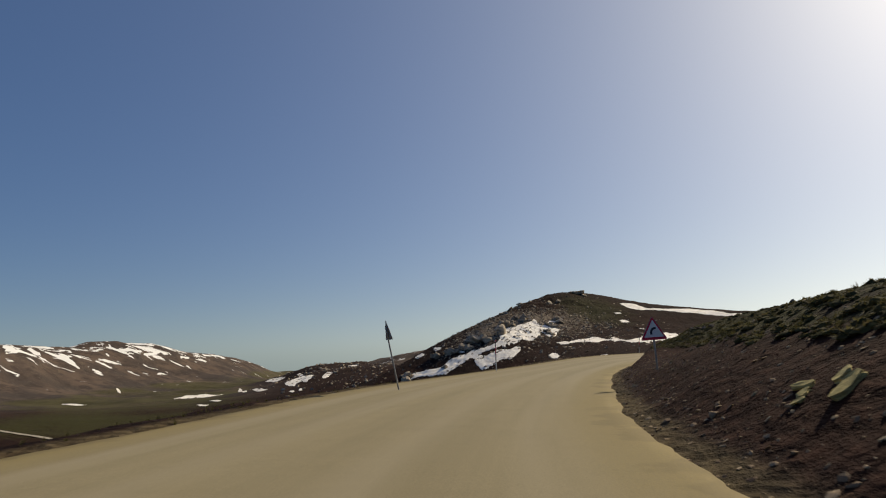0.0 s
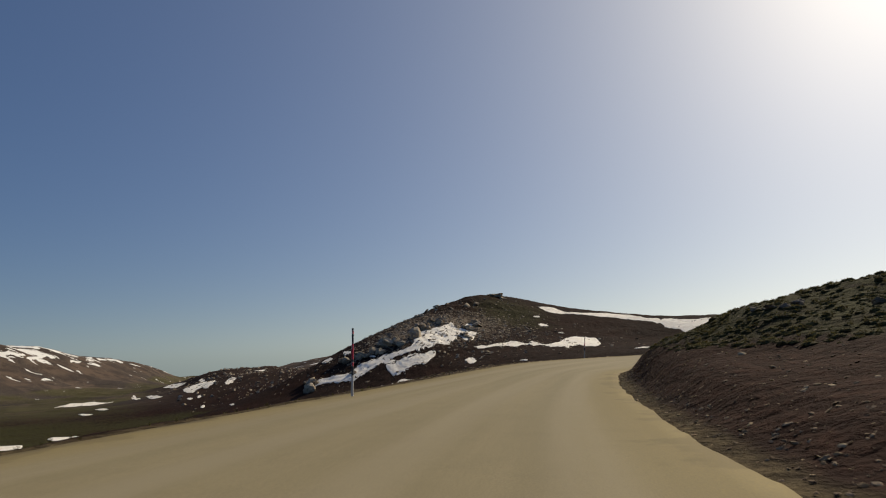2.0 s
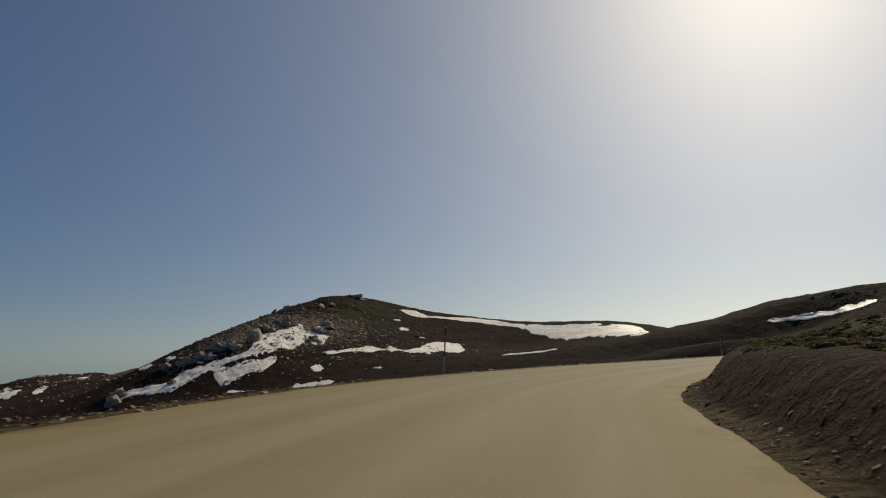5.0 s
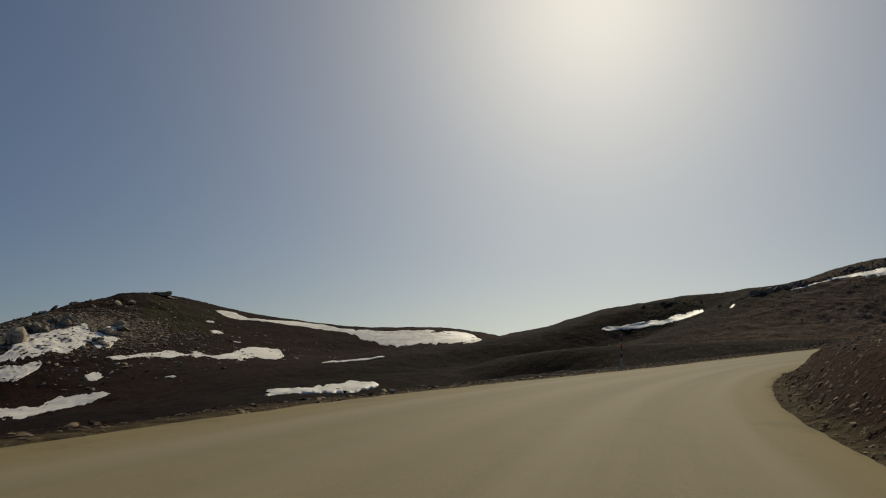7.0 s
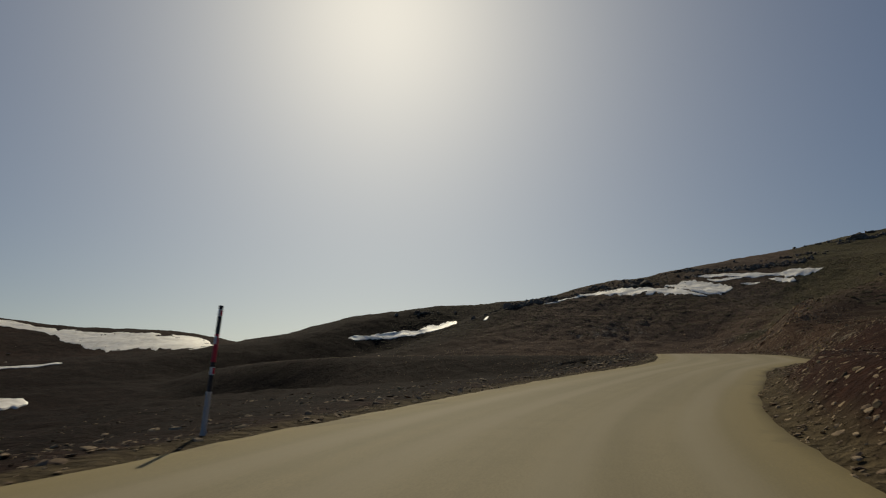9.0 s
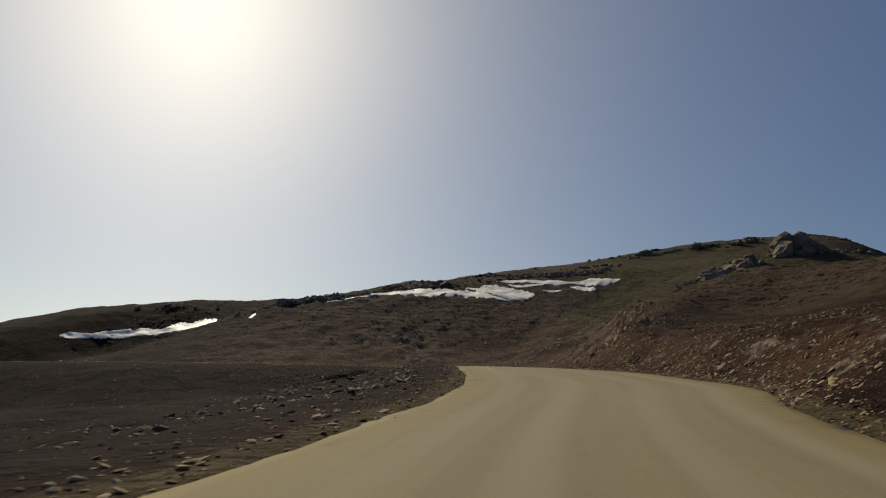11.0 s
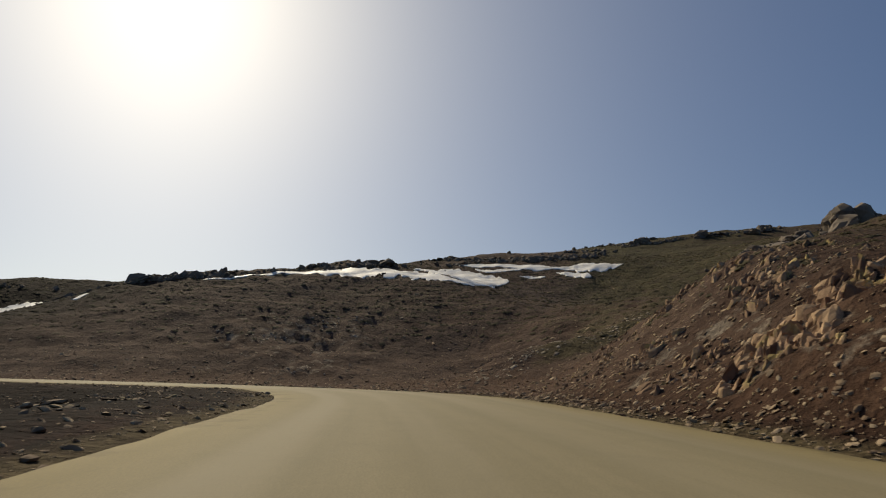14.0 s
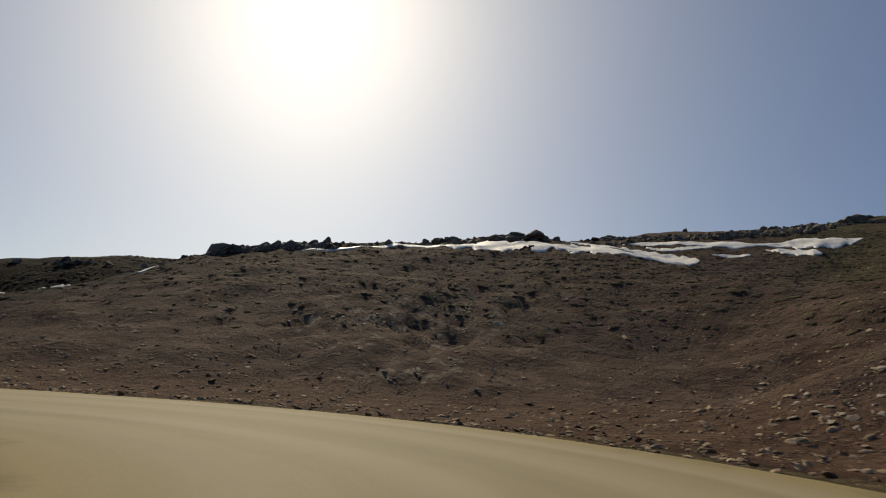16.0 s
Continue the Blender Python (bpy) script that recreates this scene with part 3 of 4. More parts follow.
    ob = sheet("snow_patch", x, y, z, SNOW, without=None if distant_one else bare)
    return tagged(ob, "old white snow patch with dirty melting edges" if long > 25 else "small remnant of old snow on brown ground", "snow patch", "snow patches on the slopes")


def MAXGAP(x, y):
    """Spacing of the ground sheet at a place."""
    i = np.clip(np.searchsorted(GX, x) - 1, 0, len(GX) - 2)
    j = np.clip(np.searchsorted(GY, y) - 1, 0, len(GY) - 2)
    return np.maximum(GX[i + 1] - GX[i], GY[j + 1] - GY[j])


snow_patch([(-25.3, 370.2, -23.6, 360.7), (-19.7, 374.3, -18.1, 364.4), (-11.8, 370.4, -9.6, 353.9), (-3.8, 365.6, -1.9, 347.8), (1.4, 371.2, 3.3, 349.5), (7.1, 373.8, 8.5, 352.9), (15.2, 375, 15.8, 360.2), (23.7, 373.2, 23.8, 361.7), (30.1, 374.3, 30.1, 365), (35.5, 406.7, 34.4, 365.8), (43.1, 408.8, 41.2, 370), (51.7, 419.8, 48.1, 371.2), (59.6, 430.7, 55, 381.8), (60.6, 413.3, 58.3, 390.7), (66.9, 408.1, 63.4, 379.7), (72.8, 410.8, 70.4, 393.9)], 0.50)  # main field on the rocky hill
snow_patch([(14.2, 360, 14.6, 352.1), (16.7, 361.4, 17.7, 336.6), (21.9, 355.1, 22.3, 335.2), (27.9, 358.1, 27.9, 339.1), (34.2, 358.2, 33.7, 339.4), (38.6, 361, 38.1, 349.4), (41.4, 361.7, 41.1, 354.6)], 0.50)  # lower field
snow_patch([(-0.8, 302.1, -0.4, 298.4), (3.4, 312, 4.8, 296.4), (7.3, 322.8, 8.7, 304.2), (14, 322.4, 14.8, 304.8), (20.8, 323.6, 21.3, 299.4), (27, 323.6, 26.9, 299.4), (31.3, 315.8, 30.6, 289.1), (38.7, 304.7, 37.8, 289.2), (42.6, 309.3, 41.2, 290.6), (48.8, 308.4, 47.1, 291), (53.8, 303.9, 52.1, 290.3), (57.5, 299.4, 56.6, 293.8)], 0.50)  # foot field
snow_patch([(5.1, 387, 5.4, 384.2), (10.3, 380.7, 10.7, 374.8)], 0.30)  # streak
snow_patch([(67.4, 423.7, 66.4, 415.5), (74.1, 431, 72.9, 422), (79.1, 434.4, 78.6, 431.1)], 0.30)  # streak
snow_patch([(53.7, 341.1, 53.2, 337.9), (57.1, 344.5, 54.5, 329.4), (60.1, 342.1, 57.7, 329)], 0.40)  # small patch
snow_patch([(62.7, 368.8, 61.7, 360.6), (69.3, 368.6, 68.3, 362.4), (76.3, 374, 75.1, 367), (87.2, 383, 84, 367.4), (94.9, 375.4, 94.1, 371.8), (99.4, 382.7, 95.8, 368.1), (104.8, 366.7, 102.7, 359.3), (125, 398.2, 111.9, 356.5), (133.6, 403.5, 118.3, 357.6), (141.8, 399.3, 123.5, 349.1), (140.8, 383.3, 128.9, 352)], 0.50)  # long band
snow_patch([(136.3, 497.6, 135.8, 495.5), (141.4, 498.8, 137.7, 485.6), (149.2, 498.3, 143.6, 479.5), (152.9, 484.6, 151.1, 478.7), (160.4, 483.1, 158.3, 476.8), (171.9, 481.7, 167.5, 469.6), (183.2, 479.1, 175.9, 460.6), (194.8, 467.3, 187.3, 450.2), (200.1, 443.3, 193.8, 430.3), (206.2, 439.3, 190.2, 407.7)], 0.50)  # saddle band
snow_patch([(202.6, 436.1, 190.9, 412.8), (205.5, 422.4, 189.7, 392.6), (206.6, 410.2, 189.3, 378.8), (211.8, 399, 188.2, 358.8), (213.7, 389.4, 187.4, 346.4), (217, 382.6, 189.9, 340), (220.9, 371.4, 190.4, 326), (226.4, 358.1, 186.1, 302.2), (224.1, 336, 174.8, 271.8)], 0.60)  # saddle field
snow_patch([(122.4, 462.8, 121.6, 459.5), (127.8, 462.7, 126.9, 459.3)], 0.30)  # speck
snow_patch([(120.2, 444.4, 118.2, 436.8), (124.8, 445.2, 122.5, 436.8), (126.8, 439, 125.9, 435.9)], 0.30)  # speck
snow_patch([(125.7, 416.8, 124.9, 414.2), (129.5, 415.6, 128.7, 412.9)], 0.30)  # speck
snow_patch([(110.1, 268, 107.9, 263.1), (112.9, 261.7, 111.1, 258), (118.7, 257.1, 117.7, 255.1), (124.7, 254.4, 123.3, 251.9)], 0.30)  # thin streak
snow_patch([(53.9, 342, 52.9, 332.6), (56.8, 344, 55, 328.9), (59.5, 338.7, 58.3, 329)], 0.40)  # small patch
snow_patch([(73.9, 310.9, 73, 306.7), (76.6, 305.6, 75.6, 301.1)], 0.30)  # speck
snow_patch([(80.7, 232.7, 77.4, 222.7), (84.9, 231.5, 82.3, 224.1), (89, 227.9, 86.2, 220.7), (94.6, 227.7, 89.8, 216.8), (99.8, 226.5, 93.7, 213.8), (105.1, 221.5, 100.1, 212.2)], 3.20)  # roadside bank
snow_patch([(-220.6, 523.6, -216.9, 515.6), (-217.9, 531.9, -209.2, 512.5), (-209.5, 535.0, -193.7, 497.7), (-199.1, 533.2, -181.2, 489.3), (-187.2, 517.9, -175.4, 488.0), (-172.7, 500.4, -169.0, 490.8)], 0.50)  # valley floor
snow_patch([(-234.7, 488.8, -229.2, 478.4), (-229.7, 491.7, -222.2, 477.2), (-226.3, 495.4, -218.8, 480.4), (-222.7, 495.2, -218.3, 486.3)], 0.50)  # valley floor
snow_patch([(-262.8, 674.7, -253.4, 652.1), (-250.3, 661.2, -245.4, 649.1), (-244.1, 660.2, -239.8, 649.3)], 0.50)  # valley streak
snow_patch([(-263.6, 714.9, -256.2, 696.1), (-255.4, 710.3, -247.1, 688.7), (-244.8, 698.7, -238.6, 682.3)], 0.50)  # valley streak
snow_patch([(-201.0, 794.1, -195.3, 772.8), (-197.9, 819.8, -180.7, 751.7), (-190.0, 828.0, -174.1, 761.6), (-180.1, 828.3, -165.4, 763.7), (-172.8, 832.0, -162.2, 783.0)], 0.50)  # flank patch
snow_patch([(-309.1, 949.2, -305.2, 937.8), (-303.1, 947.0, -257.3, 808.3), (-255.8, 823.6, -243.5, 785.4)], 0.50)  # flank patch
snow_patch([(-284.2, 927.8, -249.9, 819.2), (-240.5, 815.9, -224.6, 764.2), (-216.9, 777.0, -207.9, 746.2)], 0.50)  # flank patch
snow_patch([(-155.1, 794.8, -147.0, 755.5), (-154.3, 823.6, -144.6, 774.4), (-145.3, 815.2, -140.8, 791.5)], 0.50)  # flank patch
snow_patch([(-279.4, 986.2, -274.8, 970.7), (-264.8, 990.4, -254.0, 951.7), (-243.1, 971.4, -240.5, 961.7)], 0.50)  # flank patch
snow_patch([(-224.1, 957.7, -221.2, 946.0), (-209.7, 948.8, -186.9, 849.4)], 0.50)  # flank patch
snow_patch([(-146.9, 944.9, -140.2, 903.4), (-126.3, 915.7, -123.2, 893.9)], 0.50)  # flank patch
snow_patch([(-176.6, 717.4, -169.6, 690.3), (-167.8, 707.3, -160.5, 678.1)], 0.50)  # flank patch
snow_patch([(-164.1, 708.3, -157.4, 681.0), (-161.2, 715.2, -154.2, 685.9)], 0.50)  # flank patch
snow_patch([(-8.8, 428.9, -8.4, 410.9), (-3.7, 417.0, -3.5, 407.1)], 0.50)  # flank patch
snow_patch([(-21.0, 418.4, -20.7, 412.4), (-17.8, 422.6, -17.1, 408.6), (-14.5, 418.7, -14.2, 410.7)], 0.50)  # flank patch
snow_patch([(-141.2, 629.0, -136.1, 607.5), (-138.3, 633.8, -132.5, 608.4)], 0.50)  # flank patch
snow_patch([(-77.1, 424.8, -66.6, 379.7), (-64.7, 384.2, -62.2, 370.4)], 0.50)  # flank patch
snow_patch([(-357.2, 838.5, -346.4, 813.3), (-352.1, 890.2, -325.5, 823.1), (-312.8, 902.1, -300.3, 866.3)], 0.40)  # valley streak
snow_patch([(-474.3, 792.2, -469.3, 784), (-441.9, 791.2, -435.5, 780)], 0.40)  # valley streak
snow_patch([(-245.8, 461.6, -243.3, 456.8), (-242.4, 479.9, -239.1, 473.4)], 0.40)  # valley streak
snow_patch([(-543.9, 1058, -539.5, 1049.6), (-531.7, 1050.7, -500.7, 990)], 0.40)  # valley patch
snow_patch([(179.3, 218.7, 177.9, 217.2), (182.3, 215.5, 180.9, 214), (185, 212.9, 183.4, 211.3), (189.9, 208.5, 187.2, 206.1), (190.8, 205, 188.9, 203.4), (194.3, 203.6, 190.8, 200.8), (197, 200.6, 193, 197.6), (199.6, 197.3, 195.4, 194.5)], 0.05)  # spur field
snow_patch([(190, 183.1, 187.9, 181.9), (192, 182.6, 190.1, 181.5)], 0.30)  # speck
snow_patch([(200.1, 171.8, 199.6, 171.4), (201.8, 170.5, 200.8, 169.6), (204.5, 169.4, 203.8, 168.7), (207.4, 167.7, 207, 167.0), (211.7, 166.3, 210.2, 165.2), (216, 165.3, 212.7, 162.9), (221.5, 163, 212.7, 159.1), (222.5, 159.5, 212.9, 155.5), (221.8, 155.3, 213.5, 152.3), (221.9, 151.6, 214.5, 149.2), (223, 148.5, 213.8, 145.7), (222.5, 146.3, 214, 142.1)], 0.50)  # upper field
snow_patch([(223, 148, 215, 146), (222.3, 144.6, 215.6, 143), (220.5, 141.4, 215.7, 139.9), (219.5, 138.2, 216.5, 137.1), (220, 136.4, 218.5, 135.9)], 0.40)  # its first tongue
snow_patch([(248, 148.5, 223, 148.5), (246.2, 145.2, 222.5, 145), (244, 141, 221.5, 141.5), (242.8, 136.8, 226.5, 135.5), (237.8, 133.6, 235.5, 133.2)], 0.40)  # its second tongue
snow_patch([(246.8, 142, 245.2, 141.6), (246.3, 138.8, 243.6, 138.5), (246.6, 134, 245.2, 133.9), (246, 132.4, 245.4, 132.2)], 0.30)  # streak
snow_patch([(250.9, 146.5, 249.7, 146.3), (251.5, 142.1, 248.4, 141.7), (251.2, 137.7, 247.6, 137.4), (249.8, 129.4, 246.0, 129.4), (249.5, 122.9, 246.2, 122.7), (250.9, 121.1, 244.8, 121.4), (252.6, 118.1, 243.6, 118.8), (250.5, 114.8, 246.2, 115.2), (250.3, 112.7, 249, 113)], 0.50)  # drift under the crest
snow_patch([(241.5, 132.2, 240.3, 132.1), (241.5, 127.2, 239.6, 127.2)], 0.30)  # streak
snow_patch([(244.3, 125.9, 243.1, 125.7), (243.9, 122.2, 240.3, 122.4), (242.5, 119.6, 239.2, 119.9), (241, 118.7, 239.6, 118.9)], 0.40)  # lower drift

def dirt_track(rows):
    line = glide(rows, 20)
    v = np.linspace(0, 1, 3)[None, :]
    x, y = line[:, :1] * (1 - v) + line[:, 2:3] * v, line[:, 1:2] * (1 - v) + line[:, 3:4] * v
    return sheet("dirt_track", x, y, ground_z(x, y) + 0.5, TRACK)


tagged(dirt_track([(-319.6, 463.6, -314.3, 456), (-281.8, 448.7, -277.8, 442.5), (-247.6, 435.5, -245, 431.1)]), "pale dirt track across the valley floor", "track", kind="structure")

# ---- rocks ----
def lump(seed, detail=2, flat=1.0, edge=0.35, faces_cut=8):
    """An angular stone of unit size, as places and triangles."""
    bm = bmesh.new()
    bmesh.ops.create_icosphere(bm, subdivisions=detail, radius=0.5)
    rnd = random.Random(seed)
    cuts = [(Vector((rnd.gauss(0, 1), rnd.gauss(0, 1), rnd.gauss(0, 0.8))).normalized(), rnd.uniform(0.14, 0.36)) for _ in range(faces_cut)]
    for vert in bm.verts:
        for n, d in cuts:
            over = vert.co.dot(n) - d
            if over > 0:
                vert.co -= n * over * 0.92
        vert.co += Vector((rnd.uniform(-1, 1), rnd.uniform(-1, 1), rnd.uniform(-1, 1))) * 0.05 * edge
    bm.verts.index_update()
    places = np.array([v.co[:] for v in bm.verts])
    places = (places - (places.max(0) + places.min(0)) / 2) / (places.max(0) - places.min(0)) * np.array((1, 0.9, flat))
    faces = np.array([[v.index for v in f.verts] for f in bm.faces])
    bm.free()
    return places, faces


def mesh_of(name, places, faces, material, smooth=False):
    me = bpy.data.meshes.new(name)
    n = faces.shape[1]
    me.vertices.add(len(places))
    me.vertices.foreach_set("co", places.ravel())
    me.loops.add(faces.size)
    me.loops.foreach_set("vertex_index", faces.ravel())
    me.polygons.add(len(faces))
    me.polygons.foreach_set("loop_start", np.arange(len(faces)) * n)
    me.polygons.foreach_set("use_smooth", np.full(len(faces), smooth))
    me.update(calc_edges=True)
    me.materials.append(material)
    return me


def lean_of(x, y):
    """Slope of the ground at places, along x and along y."""
    return (ground_z(x + 0.7, y) - ground_z(x - 0.7, y)) / 1.4, (ground_z(x, y + 0.7) - ground_z(x, y - 0.7)) / 1.4


def laid(x, y, turn, sink, size):
    """A pose on the ground that lies along its slope."""
    gx, gy = (float(v) for v in lean_of(np.array(x), np.array(y)))
    up = Vector((-gx, -gy, 1)).normalized()
    turned = up.to_track_quat("Z", "Y").to_matrix().to_4x4() @ Matrix.Rotation(radians(turn), 4, "Z")
    return Matrix.Translation((x, y, float(ground_z(np.array(x), np.array(y))) - sink)) @ turned @ Matrix.Diagonal((*size, 1))


def scatter(name, shapes, x, y, size, material, sink=0.25, seed=0, squash=(0.25, 0.6), smooth=False, label="", category="", tilt=0.5, lie=0.9):
    """Many loose pieces of those shapes on the ground, as one mesh."""
    rs = np.random.RandomState(seed)
    z = ground_z(x, y)
    all_p, all_f, base = [], [], 0
    pick = rs.randint(0, len(shapes), len(x))
    for k, (p, f) in enumerate(shapes):
        i = np.where(pick == k)[0]
        if not len(i):
            continue
        turn = rs.rand(len(i)) * 6.283
        c, s = np.cos(turn)[:, None], np.sin(turn)[:, None]
        sx, sy, sz = (size[i] * rs.uniform(0.7, 1.3, len(i)))[:, None], (size[i] * rs.uniform(0.7, 1.2, len(i)))[:, None], (size[i] * rs.uniform(*squash, len(i)))[:, None]
        u, v, w = p[None, :, 0] * sx, p[None, :, 1] * sy, p[None, :, 2] * sz
        tip = rs.uniform(-tilt, tilt, (len(i), 1))
        u, w = u * np.cos(tip) + w * np.sin(tip), w * np.cos(tip) - u * np.sin(tip)
        dx, dy = u * c - v * s, u * s + v * c
        gx, gy = (np.clip(g, -0.55, 0.55) for g in lean_of(x[i], y[i]))
        q = np.stack([dx + x[i, None], dy + y[i, None], w + z[i, None] + (0.5 - sink) * sz * 0.8 + lie * (gx[:, None] * dx + gy[:, None] * dy)], -1)
        all_p.append(q.reshape(-1, 3))
        all_f.append((f[None] + (base + np.arange(len(i)) * len(p))[:, None, None]).reshape(-1, f.shape[1]))
        base += len(i) * len(p)
    ob = new(name, mesh_of(name, np.concatenate(all_p), np.concatenate(all_f), material, smooth))
    return tagged(ob, label, category, kind="stuff")


BOULDERS = [lump(k, 3, 0.95, 0.55, 16) for k in range(6)]
STONES = [lump(20 + k, 1, 0.75, 0.8) for k in range(8)]

# outcrops and single boulders: x, y, width, height
OUTCROPS = [
    (247.4, 75.4, 3.2, 4.4),
    (247.3, 73, 3.6, 5.1),
    (243.7, 75.3, 5.2, 2.4),
    (247.7, 69.8, 3.6, 4.1),
    (247.7, 67.8, 2.9, 3.1),
    (243.3, 70.6, 5.1, 2.1),
    (309.1, 63.8, 3.5, 2.4),
    (230.3, 93.5, 2.8, 2),
    (232.4, 90.7, 2.9, 1.5),
    (231.6, 89, 2.4, 1.8),
    (228.3, 86.4, 4.9, 2.5),
    (200.6, 178, 4.6, 0.6),
    (205.5, 176.9, 5.4, 0.6),
    (205.3, 172.4, 4.1, 0.9),
    (224.2, 165.1, 2.8, 0.9),
    (226.1, 159.9, 2.1, 1.1),
    (225.1, 154.5, 6.5, 1.3),
    (251.8, 144.6, 4.1, 0.8),
    (259.5, 130.3, 3.7, 1.1),
    (270, 123.7, 3.6, 1.5),
    (277.4, 118.3, 3.1, 1.1),
    (311.9, 106.4, 5.2, 2.2),
    (325.2, 70.9, 11.4, 1.5),
    (200.3, 209.8, 2.3, 0.6),
    (321.1, 41.7, 4.7, 0.9),
    (247.5, 59.1, 4, 0.7),
    (18.8, 42, 0.3, 0.2),
    (19.2, 41.9, 0.3, 0.2),
    (20.4, 42.6, 0.4, 0.3),
    (21.4, 43.1, 0.4, 0.2),
    (22.3, 43.6, 0.4, 0.3),
    (23, 43.8, 0.5, 0.3),
    (24.7, 45.3, 0.5, 0.4),
    (18, 46.7, 0.2, 0.2),
    (18, 46.2, 0.2, 0.1),
    (18.1, 45.9, 0.3, 0.2),
    (18.3, 45.5, 0.3, 0.2),
    (18.9, 45.6, 0.3, 0.2),
    (23.1, 386.4, 14.9, 6.5),
    (32.2, 391.2, 8.7, 5.6),
    (39.6, 416.7, 14, 4.5),
    (50.1, 428, 14.7, 4.7),
    (16.2, 394.8, 12.7, 6.1),
    (-23.6, 371, 10.8, 4.8),
    (10.6, 383.6, 12.1, 4.3),
    (1.9, 388.4, 9.7, 3.9),
    (-6.7, 392.1, 10.6, 3.9),
    (-1.2, 358.4, 6.5, 2.2),
    (67.4, 412.2, 11.5, 3.4),
    (74.8, 425, 15, 4.2),
    (62.1, 390.7, 10.7, 3.2),
    (42.9, 419.5, 13.8, 3.4),
    (55.4, 427.2, 10.6, 3.2),
    (-23.8, 357.1, 9.4, 4.4),
    (42.5, 462.4, 9.9, 2.7),
    (4.8, 385.8, 10.4, 2.5),
    (110.3, 525.2, 22.5, 2.2),
    (223, 155.9, 4.5, 1.1),
    (236.3, 157.7, 3.4, 1),
    (229.4, 169.1, 2.5, 0.7),
    (223.5, 161.8, 3.1, 0.8),
    (262.3, 152.7, 6.3, 0.7),
    (257.5, 142, 5.8, 1.1),
    (258.4, 135.7, 2.9, 0.6),
    (258, 131.3, 3.7, 0.7),
    (260.1, 125.8, 2.8, 0.7),
    (309.9, 117.6, 2.6, 0.7),
    (321.9, 104.4, 6.1, 1.5),
    (236.3, 85.4, 5.4, 2.4),
    (235.1, 89.9, 3.6, 1.8),
    (234.2, 92.9, 3.4, 1.6),
    (313.4, 105.2, 5.5, 2.1),
    (318.9, 86.4, 12.2, 1.9),
    (319.5, 72.5, 10.3, 2.6),
]
boulder_meshes = [mesh_of("boulder", p, f, ROCK) for p, f in BOULDERS]
pale_meshes = [mesh_of("boulder", p, f, HILL_ROCK) for p, f in BOULDERS]
rnd = random.Random(4)
ACROSS = (0.5, -0.866)  # the outcrops run along the ridge
for x, y, wide, high in OUTCROPS:
    if y > 300:
        wide, high = 0.85 * wide, 0.75 * high
    elif x > 250:
        wide, high = 0.85 * wide, 0.7 * high
    elif wide < 1:
        wide, high = 0.7 * wide, 0.7 * high
    parts = 1 if high > 0.6 * wide else min(5, max(2, round(1.6 * wide / max(high, 0.5))))
    for k in range(parts):
        ob = new("boulder", (pale_meshes if y > 300 else boulder_meshes)[rnd.randrange(6)])
        u, v = (k + 0.5) / parts - 0.5 + rnd.uniform(-0.12, 0.12), rnd.uniform(-0.35, 0.35)
        h = high * rnd.uniform(*((0.8, 1.4) if high > 1.3 else (0.6, 1.1))) * (1.5 - 1.6 * abs(u)) if parts > 1 else 1.5 * high
        w = max(wide / parts * 2.0, 1.1 * h) * rnd.uniform(0.9, 1.2)
        px, py = x + u * wide * ACROSS[0] + v * wide * 0.4 * ACROSS[1], y + u * wide * ACROSS[1] - v * wide * 0.4 * ACROSS[0]
        gz = float(ground_z(np.array(px), np.array(py)))
        ob.matrix_world = Matrix.Translation((px, py, gz + h * 0.2)) @ Matrix.Rotation(rnd.uniform(0, 6.28), 4, "Z") @ Matrix.Rotation(rnd.uniform(-0.5, 0.5), 4, "X") @ Matrix.Diagonal((w, w * rnd.uniform(0.7, 1.1), h, 1))
        tagged(ob, "pale limestone boulder on the snowy stony hill" if y > 300 else "weathered grey-brown boulder bedded in the slope", "boulder", "boulders of the rocky outcrops")


# smaller blocks round the outcrops of the ridge
rs = np.random.RandomState(12)
ridge = np.array([o[:2] for o in OUTCROPS if o[0] > 195 and o[1] < 215])
at = ridge[rs.randint(0, len(ridge), 900)] + rs.normal(0, 1.0, (900, 1)) * np.array([[2.0, -4.5]]) + rs.normal(0, 0.8, (900, 2))
scatter("ridge_blocks", [lump(40 + k, 2, 0.9, 0.8, 12) for k in range(6)], at[:, 0], at[:, 1], 0.25 + 1.1 * rs.rand(900) ** 2.5, ROCK, sink=0.3, seed=12, squash=(0.6, 1.1), label="dark broken blocks lying along the rocky ridge", category="rocks")


def rock_wall(line, per_metre, low, high, spread, seed):
    """A low jagged wall of outcropping blocks along a line on the ground."""
    rs = np.random.RandomState(seed)
    p = np.array(line, float)
    gaps = np.hypot(*np.diff(p, axis=0).T)
    n = int(per_metre * gaps.sum())
    u = rs.rand(n) * gaps.sum()
    k = np.clip(np.searchsorted(np.cumsum(gaps), u), 0, len(gaps) - 1)
    w = (u - (np.cumsum(gaps) - gaps)[k]) / gaps[k]
    at = p[k] * (1 - w[:, None]) + p[k + 1] * w[:, None] + rs.normal(0, spread, (n, 2))
    swell_here = 0.75 + 0.5 * rough(at[:, 0], at[:, 1], 5.0, 2)
    size = (low + (high - low) * rs.rand(n) ** 1.8) * swell_here
    return scatter("ridge_blocks", [lump(140 + k, 2, 1.0, 0.8, 14) for k in range(8)], at[:, 0], at[:, 1], size, ROCK, sink=0.3, seed=seed, squash=(0.55, 0.95), label="dark jagged blocks outcropping along the skyline ridge", category="rocks")


